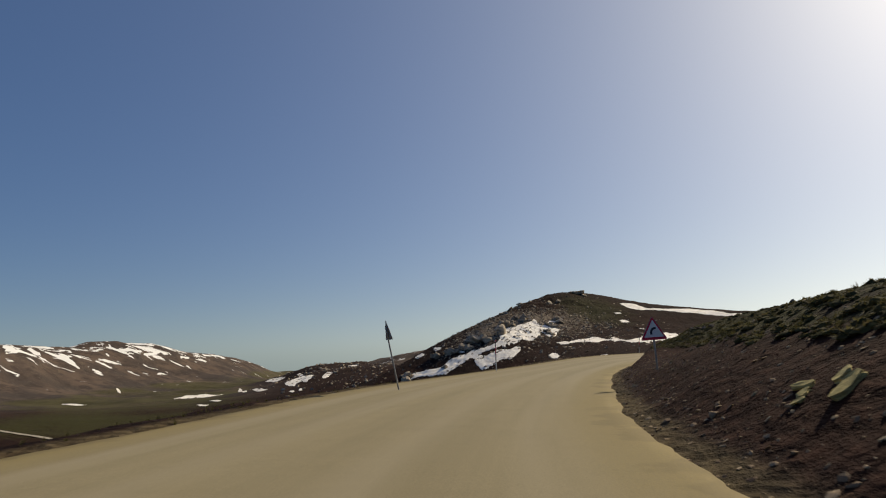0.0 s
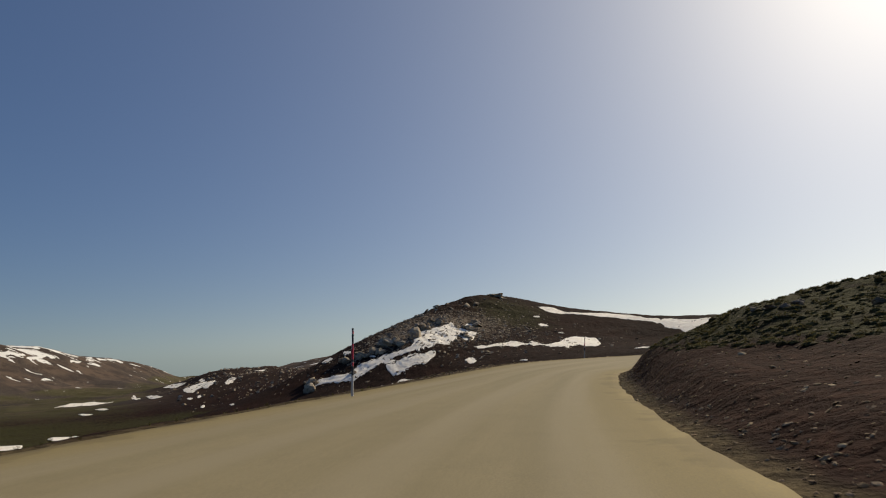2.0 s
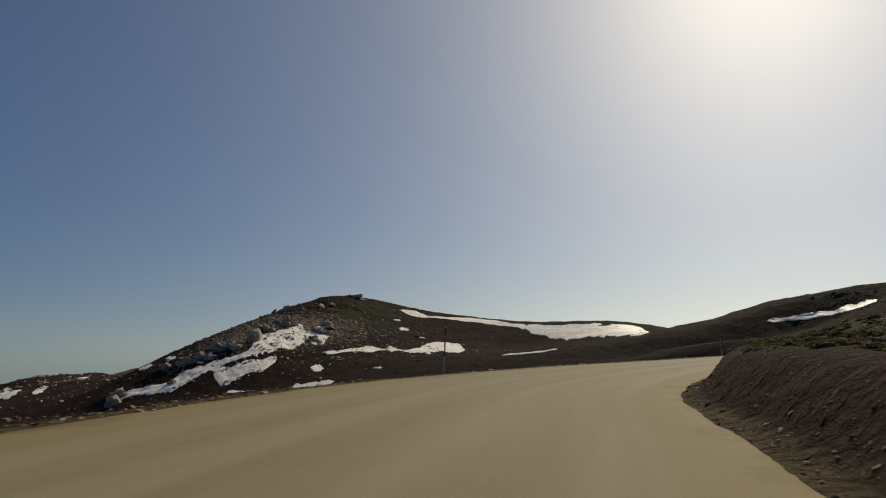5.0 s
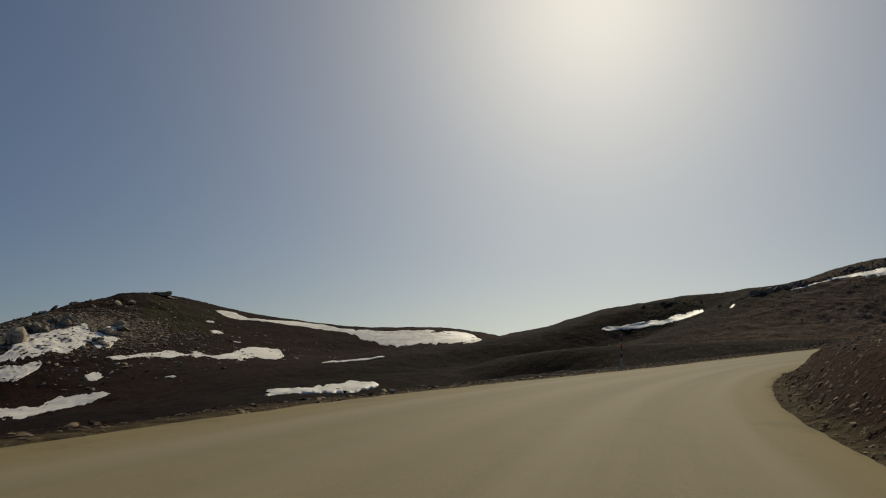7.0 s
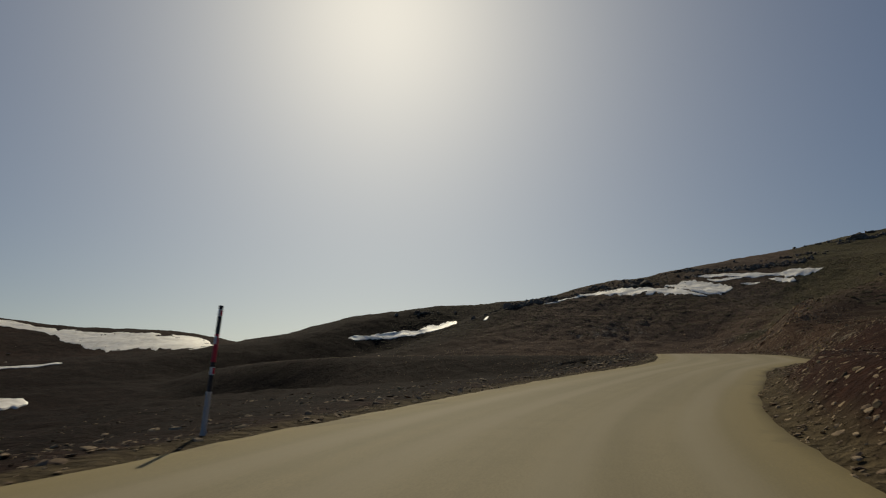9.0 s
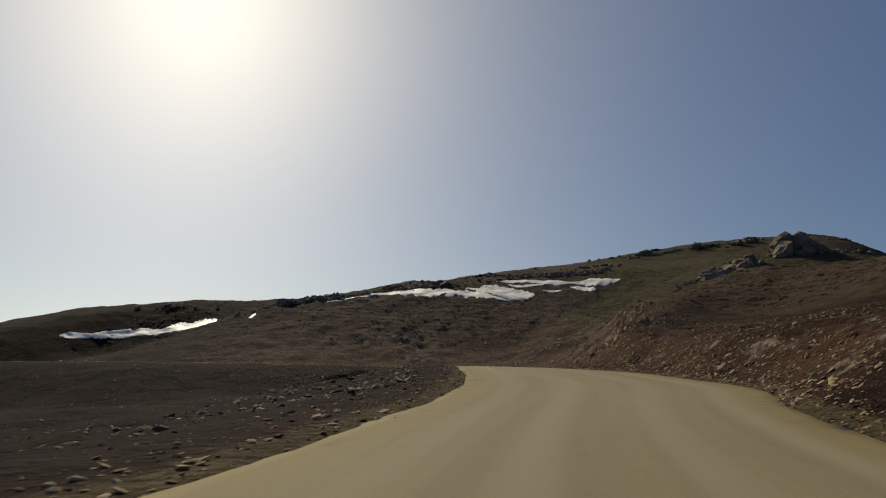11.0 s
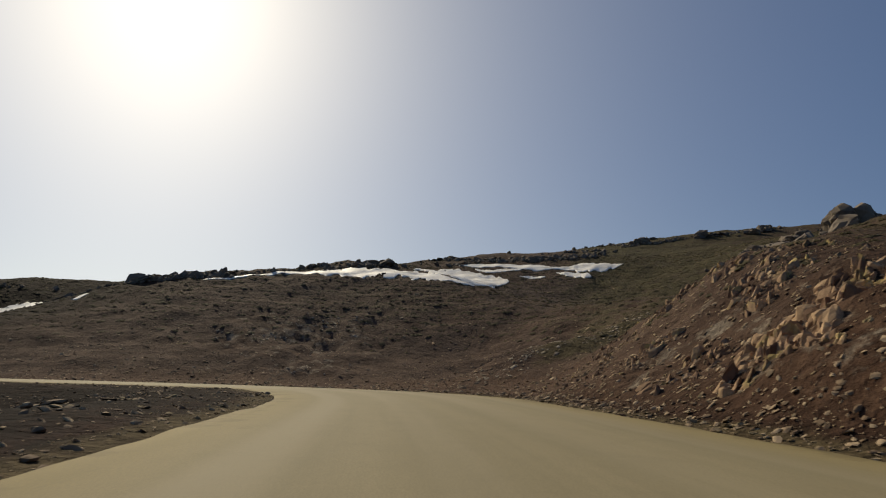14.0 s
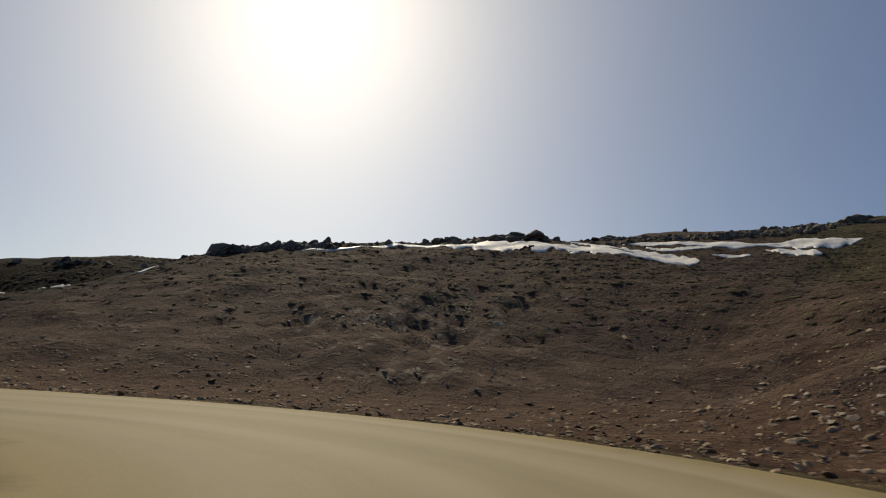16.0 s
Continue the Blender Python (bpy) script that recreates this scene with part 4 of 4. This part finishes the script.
rock_wall([(195.5, 178.5), (200, 176.5), (203, 172.5), (205, 169.8)], 13, 0.9, 2.7, 0.8, 21)
rock_wall([(205, 169.8), (213, 167.5), (223, 165.5)], 4, 0.3, 0.9, 0.7, 22)
rock_wall([(224, 164), (223.5, 160), (223.5, 156), (224, 152.5)], 9, 0.5, 1.6, 0.7, 23)
rock_wall([(263, 154), (260.5, 148.3), (256.5, 142.7), (256.3, 137), (256.3, 130.4), (258.5, 125.5), (260, 121.4), (264, 117)], 6, 0.5, 1.7, 0.9, 24)
rock_wall([(302, 111), (308.5, 107.8), (313, 102), (318, 92), (322, 78)], 5, 0.5, 1.8, 1.0, 25)
rock_wall([(186, 196), (193, 184), (195.5, 178.5)], 4, 0.3, 0.9, 0.9, 26)


def beside(n, first, last, near, away, side, seed, power=1.6):
    """Random places beside a stretch of the road (row numbers of its line), thinning outwards."""
    rs = np.random.RandomState(seed)
    i = rs.randint(first, last, n)
    off = LINE[i, 3] + near + (away - near) * rs.rand(n) ** power
    return (LINE[i, 0] + side * off * ALONG[i, 1] + rs.uniform(-0.7, 0.7, n), LINE[i, 1] - side * off * ALONG[i, 0] + rs.uniform(-0.7, 0.7, n), rs)


def sizes(rs, n, low, high, power=3.0):
    return low + (high - low) * rs.rand(n) ** power


def row_at(x, y):
    return int(np.hypot(LINE[:, 0] - x, LINE[:, 1] - y).argmin())


START, BEND, STRAIGHT, CUT, HAIRPIN, END = row_at(-3.6, -9), row_at(24, 82), row_at(72, 108), row_at(100, 110), row_at(150, 127), row_at(138, 168)
for first, last, n, away, low, high in ((START, BEND, 5200, 5, 0.02, 0.12), (BEND, CUT, 8500, 9, 0.02, 0.16), (CUT, HAIRPIN, 13000, 13, 0.025, 0.24), (HAIRPIN, END, 6500, 24, 0.04, 0.32)):
    x, y, rs = beside(n, first, last, 0.15, away, 1, 100 + first)
    scatter("rubble", STONES, x, y, sizes(rs, n, low, high), RUBBLE, seed=first, label="angular brown and tan stones littering the cut bank", category="rubble")
for first, last, n, away in ((row_at(11.8, 57.3), BEND, 700, 4), (BEND, CUT, 3600, 16), (CUT, END, 4200, 22)):
    x, y, rs = beside(n, first, last, 0.1, away, -1, 200 + first, 2.2)
    scatter("rubble", STONES, x, y, sizes(rs, n, 0.03, 0.22), RUBBLE, seed=first, label="loose stones on the dark verge below the road", category="rubble")

x, y, rs = beside(1500, CUT, HAIRPIN, 2.5, 15, -1, 77, 1.0)
scatter("rubble", STONES, x, y, sizes(rs, 1500, 0.06, 0.55, 3), RUBBLE, seed=77, squash=(0.3, 0.7), label="broken stones strewn over the inner bank of the hairpin", category="rubble")

for first, last, n, side in ((START, BEND, 2600, 1), (row_at(11.8, 57.3), BEND, 700, -1), (BEND, CUT, 2600, 1), (BEND, CUT, 2600, -1), (CUT, HAIRPIN, 2200, 1), (CUT, HAIRPIN, 2600, -1)):
    x, y, rs = beside(n, first, last, -0.5, 1.6, side, 500 + first + side, 1.0)
    keep = from_road(x, y)[0] > -0.35
    scatter("gravel", [lump(60 + k, 1, 0.7, 0.6) for k in range(4)], x[keep], y[keep], sizes(rs, keep.sum(), 0.02, 0.09, 2.5), RUBBLE, seed=500 + first, squash=(0.3, 0.7), label="loose gravel along the ragged road edge", category="gravel")

# slabs that stand out of the cut and of the slope beyond the hairpin
SLABS = [lump(90 + k, 2, 1.6, 0.8, 11) for k in range(8)]
SLABS = [(p * np.array((0.8, 0.5, 1.0)), f) for p, f in SLABS]


def crag_slabs(x, y, spread_x, spread_y, n, low, high, seed, squash=(0.35, 0.8), material=CRAG):
    rs = np.random.RandomState(seed)
    px, py = rs.normal(x, spread_x, n), rs.normal(y, spread_y, n)
    ok = (from_road(px, py)[0] > 1.2) & (rough(px, py, 2.4, 2) + 0.5 * rough(px, py, 7.0, 2) > -0.05)
    px, py = px[ok], py[ok]
    scatter("crag_slabs", SLABS, px, py, sizes(rs, len(px), low, high, 2.2), material, sink=0.72, seed=seed, squash=squash, tilt=0.5 if squash[1] > 0.6 else 0.2, label="jagged tan and rusty rock slabs breaking out of the slope", category="rocks")


crag_slabs(149, 112.0, 5.5, 1.8, 1300, 0.10, 0.80, 61)
crag_slabs(139, 110.5, 4.0, 1.6, 900, 0.10, 0.72, 62)
crag_slabs(158, 115.0, 5.0, 2.0, 1000, 0.10, 0.45, 63)
crag_slabs(120, 106.0, 8.0, 2.0, 900, 0.10, 0.55, 64)
crag_slabs(147, 109.5, 6.0, 1.2, 260, 0.12, 0.55, 70)
crag_slabs(141, 110.6, 2.8, 1.1, 240, 0.30, 1.05, 71)
crag_slabs(186, 149.5, 5.5, 3.5, 700, 0.08, 0.6, 65, (0.10, 0.26), HILL_ROCK)
crag_slabs(175, 145.0, 3.0, 2.2, 600, 0.06, 0.42, 66, (0.10, 0.26), HILL_ROCK)
crag_slabs(194, 140.0, 4.0, 4.0, 70, 0.2, 0.9, 67, (0.14, 0.3))
crag_slabs(181, 130.0, 5.0, 4.0, 420, 0.1, 0.4, 68, (0.15, 0.35), RUBBLE)
crag_slabs(172, 127.0, 4.0, 2.5, 320, 0.1, 0.55, 69, (0.18, 0.4), RUBBLE)

# stones along the rib beyond the hairpin
rs = np.random.RandomState(29)
far, off = rs.uniform(-9, 9, 400), rs.normal(0, 1.0, 400) - 0.6
scatter("slope_stones", STONES, 173.9 + 0.738 * far + 0.674 * off, 119.9 - 0.674 * far + 0.738 * off, sizes(rs, 400, 0.06, 0.38, 2.8), HILL_ROCK, seed=25, squash=(0.2, 0.45), tilt=0.25, label="pale flat stones along the crest of the rib", category="stones")

# stones on the open slopes
rs = np.random.RandomState(31)
x, y = rs.uniform(150, 260, 2200), rs.uniform(55, 215, 2200)
keep = from_road(x, y)[0] > 5
scatter("slope_stones", STONES, x[keep], y[keep], sizes(rs, keep.sum(), 0.08, 0.5, 4), RUBBLE, seed=5, squash=(0.2, 0.45), tilt=0.2, label="scattered stones on the brown slope", category="stones")
x, y = rs.uniform(156, 205, 6500), rs.uniform(112, 165, 6500)
keep = (from_road(x, y)[0] > 0.6) & (rough(x, y, 6.0, 3) + 0.8 * ease((14 - from_road(x, y)[0]) / 12) > 0.15)
scatter("slope_stones", STONES, x[keep], y[keep], sizes(rs, keep.sum(), 0.05, 0.26, 2.5), RUBBLE, seed=15, squash=(0.15, 0.35), tilt=0.2, label="small pale stones strewn over the foot of the hillside", category="stones")
x, y = rs.normal(52, 40, 2600), rs.normal(415, 40, 2600)
scatter("hill_rocks", [lump(50 + k, 1, 0.9, 0.8) for k in range(6)], x, y, sizes(rs, 2600, 0.4, 2.2, 2.5), HILL_ROCK, seed=6, label="grey broken rocks covering the stony hill", category="rocks")

rs = np.random.RandomState(35)
along, off = rs.uniform(0, 820, 1500), rs.normal(25, 48, 1500)
x, y = -0.36 * along + 0.93 * off, 450 + 0.93 * along + 0.36 * off
scatter("flank_rocks", [lump(50 + k, 1, 0.9, 0.8) for k in range(6)], x, y, sizes(rs, 1500, 0.8, 5.5, 3.0), HILL_ROCK, seed=16, squash=(0.4, 0.8), label="grey rocks breaking through the flank over the valley", category="rocks")

# single stones that stand out on the banks
stone_meshes = [mesh_of("stone", p, f, RUBBLE) for p, f in [lump(70 + k, 2, 0.8, 0.6) for k in range(8)]]
for first, last, n, away, side, high in ((START, BEND, 36, 6, 1, 0.32), (BEND, CUT, 40, 7, 1, 0.30), (CUT, HAIRPIN, 130, 11, 1, 0.6), (BEND, HAIRPIN, 60, 11, -1, 0.45)):
    x, y, rs = beside(n, first, last, 0.3, away, side, 300 + first + side)
    z = ground_z(x, y)
    for k in range(n):
        s = 0.14 + (0.72 * high - 0.14) * rs.rand() ** 2
        ob = new("stone", stone_meshes[rs.randint(8)])
        ob.matrix_world = laid(x[k], y[k], rs.uniform(0, 360), -0.05 * s, (s * rs.uniform(0.8, 1.4), s, s * rs.uniform(0.5, 0.8))) @ Euler((rs.uniform(-0.3, 0.3), rs.uniform(-0.3, 0.3), 0)).to_matrix().to_4x4()
        tagged(ob, "angular tan stone lying on the roadside bank", "stone", "larger stones on the banks")


def slab(seed):
    """A split slab of unit length with chipped edges, as places and faces."""
    bm = bmesh.new()
    bmesh.ops.create_cube(bm, size=1.0)
    bmesh.ops.subdivide_edges(bm, edges=list(bm.edges), cuts=2, use_grid_fill=True)
    rnd = random.Random(seed)
    lean = [rnd.uniform(-0.3, 0.3) for _ in range(4)]
    for v in bm.verts:
        x, y, z = v.co
        corner = max(0.0, abs(x) + abs(y) - 0.72)
        v.co.x = x * (1 + lean[0] * y) - math.copysign(0.7 * corner, x) + rnd.uniform(-0.06, 0.06)
        v.co.y = y * (1 + lean[1] * x) + 0.06 * math.sin(5 * x + seed) + rnd.uniform(-0.11, 0.11)
        v.co.z = z * (0.8 + lean[2] * x) + rnd.uniform(-0.14, 0.14)
    bm.verts.index_update()
    out = np.array([v.co[:] for v in bm.verts]), np.array([[v.index for v in f.verts] for f in bm.faces])
    bm.free()
    return out


for x, y, long, wide, turn in ((4.40, 7.15, 0.62, 0.17, -66), (4.48, 8.2, 0.42, 0.15, 15), (4.30, 7.9, 0.25, 0.14, -30), (4.62, 7.6, 0.36, 0.11, -60), (4.15, 7.75, 0.18, 0.12, 40)):
    ob = new("rock_slab", mesh_of("rock_slab", *slab(int(turn) + 60), LICHEN))
    ob.matrix_world = laid(x, y, turn, -0.03, (long, wide, 0.17 * long))
    tagged(ob, "split rock slab with yellow lichen set in the cut", "rock", "lichen slabs in the first bank")


# ---- tussocks ----
def cushion(seed, n=34):
    """A low plant cushion: an uneven dome bristling with short blades."""
    bm = bmesh.new()
    bmesh.ops.create_icosphere(bm, subdivisions=2, radius=0.42)
    rnd = random.Random(seed)
    bmesh.ops.delete(bm, geom=[v for v in bm.verts if v.co.z < -0.2], context="VERTS")
    for v in bm.verts:
        v.co *= 1 + rnd.uniform(-0.28, 0.2)
        v.co.z *= 0.8
    bm.verts.index_update()
    places, faces = [v.co[:] for v in bm.verts], [[v.index for v in f.verts] for f in bm.faces]
    bm.free()
    for k in range(n):
        a, up = rnd.uniform(0, 6.283), rnd.uniform(0.05, 1.35)
        out = Vector((math.cos(a) * math.cos(up), math.sin(a) * math.cos(up), 0.85 * math.sin(up)))
        side = Vector((-math.sin(a), math.cos(a), rnd.uniform(-0.4, 0.4))) * rnd.uniform(0.035, 0.07)
        foot, tip = out * 0.33, out * rnd.uniform(0.46, 0.60) + Vector((rnd.uniform(-0.07, 0.07), rnd.uniform(-0.07, 0.07), rnd.uniform(-0.02, 0.10)))
        m = len(places)
        places += [(foot - side)[:], (foot + side)[:], tip[:]]
        faces.append([m, m + 1, m + 2])
    return np.array(places), np.array(faces)


def blades(seed, n=26):
    """A tuft of stiff grass blades."""
    rs = np.random.RandomState(seed)
    p, f = [], []
    for k in range(n):
        a, lean, h = rs.rand() * 6.283, rs.uniform(0.1, 0.5), rs.uniform(0.5, 1.0)
        r = rs.rand() * 0.3
        cx, cy = math.cos(a) * r, math.sin(a) * r
        tx, ty = cx + math.cos(a) * lean, cy + math.sin(a) * lean
        nx, ny = -math.sin(a) * 0.035, math.cos(a) * 0.035
        p += [(cx - nx, cy - ny, -0.3), (cx + nx, cy + ny, -0.3), (tx, ty, h - 0.3)]
        f.append((3 * k, 3 * k + 1, 3 * k + 2))
    return np.array(p), np.array(f)


CUSHIONS, TUFTS = [cushion(k) for k in range(6)], [blades(k) for k in range(6)]
x, y, rs = beside(13000, START, BEND + 6, 2.0, 30, 1, 41, 1.5)
keep = ground_z(x, y) - from_road(x, y)[1] > 1.3 + 0.25 * rough(x, y, 4.0, 2)
x, y = x[keep], y[keep]
scatter("cushion_plants", CUSHIONS, x, y, sizes(rs, len(x), 0.14, 0.56, 1.9), TUSSOCK, sink=0.56, seed=8, tilt=0.1, squash=(0.40, 0.66), lie=0.35, label="olive cushion plants crowding the grassy bank", category="plants")
scatter("grass_tufts", TUFTS, x[:2000] + 0.2, y[:2000] + 0.1, sizes(rs, len(x[:2000]), 0.10, 0.22, 1.5), TUSSOCK, sink=0.2, seed=9, squash=(0.7, 1.2), label="dry grass tufts between the cushion plants", category="grass")
x, y = rs.uniform(150, 262, 64000), rs.uniform(35, 212, 64000)
d, road_z, side, _ = from_road(x, y)
high = ground_z(x, y) - road_z
rows = np.sin(ground_z(x, y) * 8.0 + 2.5 * rough(x, y, 9.0, 2)) + 1.1 * rough(x, y, 16.0, 3)
keep = (d > 8) & (side > 0) & (rows > 0.15 - 0.4 * ease((high - 5) / 5)) & (rs.rand(len(x)) < ease((high - 2.5) / 6))
scatter("cushion_plants", CUSHIONS, x[keep], y[keep], sizes(rs, keep.sum(), 0.22, 0.85, 1.8), SLOPE_TUSSOCK, sink=0.42, seed=10, tilt=0.1, squash=(0.16, 0.30), lie=0.9, label="low olive tussocks in rows on the slope", category="plants")
x, y, rs = beside(700, START, BEND, 0.4, 5, -1, 43, 1.2)
scatter("grass_tufts", TUFTS, x, y, sizes(rs, 700, 0.06, 0.17, 1.5), TUSSOCK, sink=0.2, seed=11, squash=(0.7, 1.2), label="thin dry grass along the verge", category="grass")


# ---- signs and snow poles ----
def part(name, bm, material, parent, label=""):
    me = bpy.data.meshes.new(name)
    bm.to_mesh(me)
    bm.free()
    me.materials.append(material)
    ob = new(name, me)
    ob.parent = parent
    return tagged(ob, label)


def rod(radius, low, high, sides=14, top=None):
    bm = bmesh.new()
    bmesh.ops.create_cone(bm, cap_ends=True, segments=sides, radius1=radius, radius2=radius if top is None else top, depth=high - low)
    bmesh.ops.translate(bm, verts=bm.verts, vec=(0, 0, (low + high) / 2))
    return bm


def rounded_triangle(side, radius, y0, y1):
    """A plate with an upright rounded triangle as its face, between two depths; its foot edge at z = 0."""
    high = side * math.sqrt(3) / 2
    corners = [(-side / 2, 0), (side / 2, 0), (0, high)]
    mid = (0, high / 3)
    pts = []
    for cx, cz in corners:
        dx, dz = mid[0] - cx, mid[1] - cz
        n = math.hypot(dx, dz)
        ox, oz = cx + dx / n * 2 * radius, cz + dz / n * 2 * radius
        a0 = math.atan2(-dz, -dx)
        pts += [(ox + radius * math.cos(a0 + t), oz + radius * math.sin(a0 + t)) for t in np.linspace(-math.pi / 3, math.pi / 3, 7)]
    bm = bmesh.new()
    front = bm.faces.new([bm.verts.new((px, y0, pz)) for px, pz in pts])
    ext = bmesh.ops.extrude_face_region(bm, geom=[front])
    bmesh.ops.translate(bm, verts=[g for g in ext["geom"] if isinstance(g, bmesh.types.BMVert)], vec=(0, y1 - y0, 0))
    bmesh.ops.recalc_face_normals(bm, faces=bm.faces)
    return bm


def bend_symbol():
    """A short stroke that bends to the right, with a notched foot."""
    line = [(-0.085, 0.13), (-0.085, 0.20), (-0.07, 0.26), (-0.035, 0.305), (0.02, 0.33), (0.095, 0.335)]
    bm = bmesh.new()
    rows = []
    for k, (px, pz) in enumerate(line):
        q = line[min(k + 1, len(line) - 1)]
        o = line[max(k - 1, 0)]
        dx, dz = q[0] - o[0], q[1] - o[1]
        n = math.hypot(dx, dz)
        w = 0.036 if k < 5 else 0.026
        rows.append([bm.verts.new((px - dz / n * s * w, 0, pz + dx / n * s * w)) for s in (1, -1)])
    for a, b in zip(rows, rows[1:]):
        bm.faces.new((a[0], a[1], b[1], b[0]))
    notch = bm.verts.new((-0.085, 0, 0.155))
    bm.faces.new((notch, rows[0][1], rows[0][0]))
    ext = bmesh.ops.extrude_face_region(bm, geom=list(bm.faces))
    bmesh.ops.translate(bm, verts=[g for g in ext["geom"] if isinstance(g, bmesh.types.BMVert)], vec=(0, -0.004, 0))
    bmesh.ops.recalc_face_normals(bm, faces=bm.faces)
    return bm


def warning_sign(x, y, plate_z, turn, lean, label, back=0):
    base = new("road_sign")
    z = float(ground_z(np.array(x), np.array(y)))
    base.matrix_world = pose(x, y, z - 0.1, back, lean, turn)
    post_high = plate_z - z + 0.1
    post = part("post", rod(0.033, 0, post_high + 0.55), STEEL, base, "grey steel post")
    plate = part("plate", rounded_triangle(0.92, 0.035, -0.045, -0.038), STEEL, base, "bare grey back of the plate")
    border = part("border", rounded_triangle(0.90, 0.033, -0.052, -0.045), RED, plate, "red border")
    face = part("face", rounded_triangle(0.665, 0.012, -0.057, -0.052), WHITE, plate, "white face")
    symbol = part("symbol", bend_symbol(), BLACK, plate, "black bend arrow")
    for ob, dz in ((plate, post_high), (face, 0.092), (symbol, 0.055)):
        ob.location.z = dz
    symbol.location.y = -0.057
    for dz in (0.16, 0.42):
        band = part("bracket", rod(0.042, post_high + dz, post_high + dz + 0.04), STEEL, base)
    return tagged(base, label, "road sign")


warning_sign(6.95, 21.4, 0.06, 3, -2, "red and white triangular bend warning sign on a grey post")
warning_sign(-1.88, 25.25, 0.50, 112, 0, "leaning triangular road sign with its bare grey back", -11)


def snow_pole(x, y, lean_x, lean_y, high=2.35):
    base = new("snow_pole")
    z = float(ground_z(np.array(x), np.array(y)))
    base.matrix_world = pose(x, y, z - 0.15, lean_y, lean_x)
    k = high + 0.15
    part("lower_tube", rod(0.045, 0, 0.37 * k, 12, 0.040), PEG, base, "weathered grey-white lower tube")
    part("collar", rod(0.047, 0.355 * k, 0.375 * k, 12), PEG, base)
    marks = ((0.37, 0.495, BLACK), (0.495, 0.55, WHITE), (0.55, 0.585, BLACK), (0.585, 0.79, RED), (0.79, 0.92, BLACK), (0.92, 0.97, WHITE), (0.97, 1.0, BLACK))
    for low, top, paint in marks:
        part("band", rod(0.035, low * k, top * k, 12), paint, base, {BLACK: "black band", WHITE: "white band", RED: "red band"}[paint])
    for low, top, paint, turn in ((0.50, 0.545, RED, -30), (0.715, 0.775, WHITE, 150), (0.925, 0.965, RED, -30)):
        bm = rod(0.0375, low * k, top * k, 16)
        way = Vector((math.cos(radians(turn)), math.sin(radians(turn)), 0))
        bmesh.ops.bisect_plane(bm, geom=[*bm.verts, *bm.edges, *bm.faces], plane_co=(0, 0, 0), plane_no=way, clear_inner=True)
        part("sticker", bm, paint, base, "red reflective sticker" if paint is RED else "white reflective sticker")
    return tagged(base, "leaning snow pole banded black red and white above a grey tube", "snow pole", "snow poles along the road edge")


snow_pole(3.62, 47.9, 1.0, -8.5, 2.5)
snow_pole(27.3, 91.5, 4.0, 3.0, 2.35)
snow_pole(60.0, 109.4, 3.5, 2, 2.0)
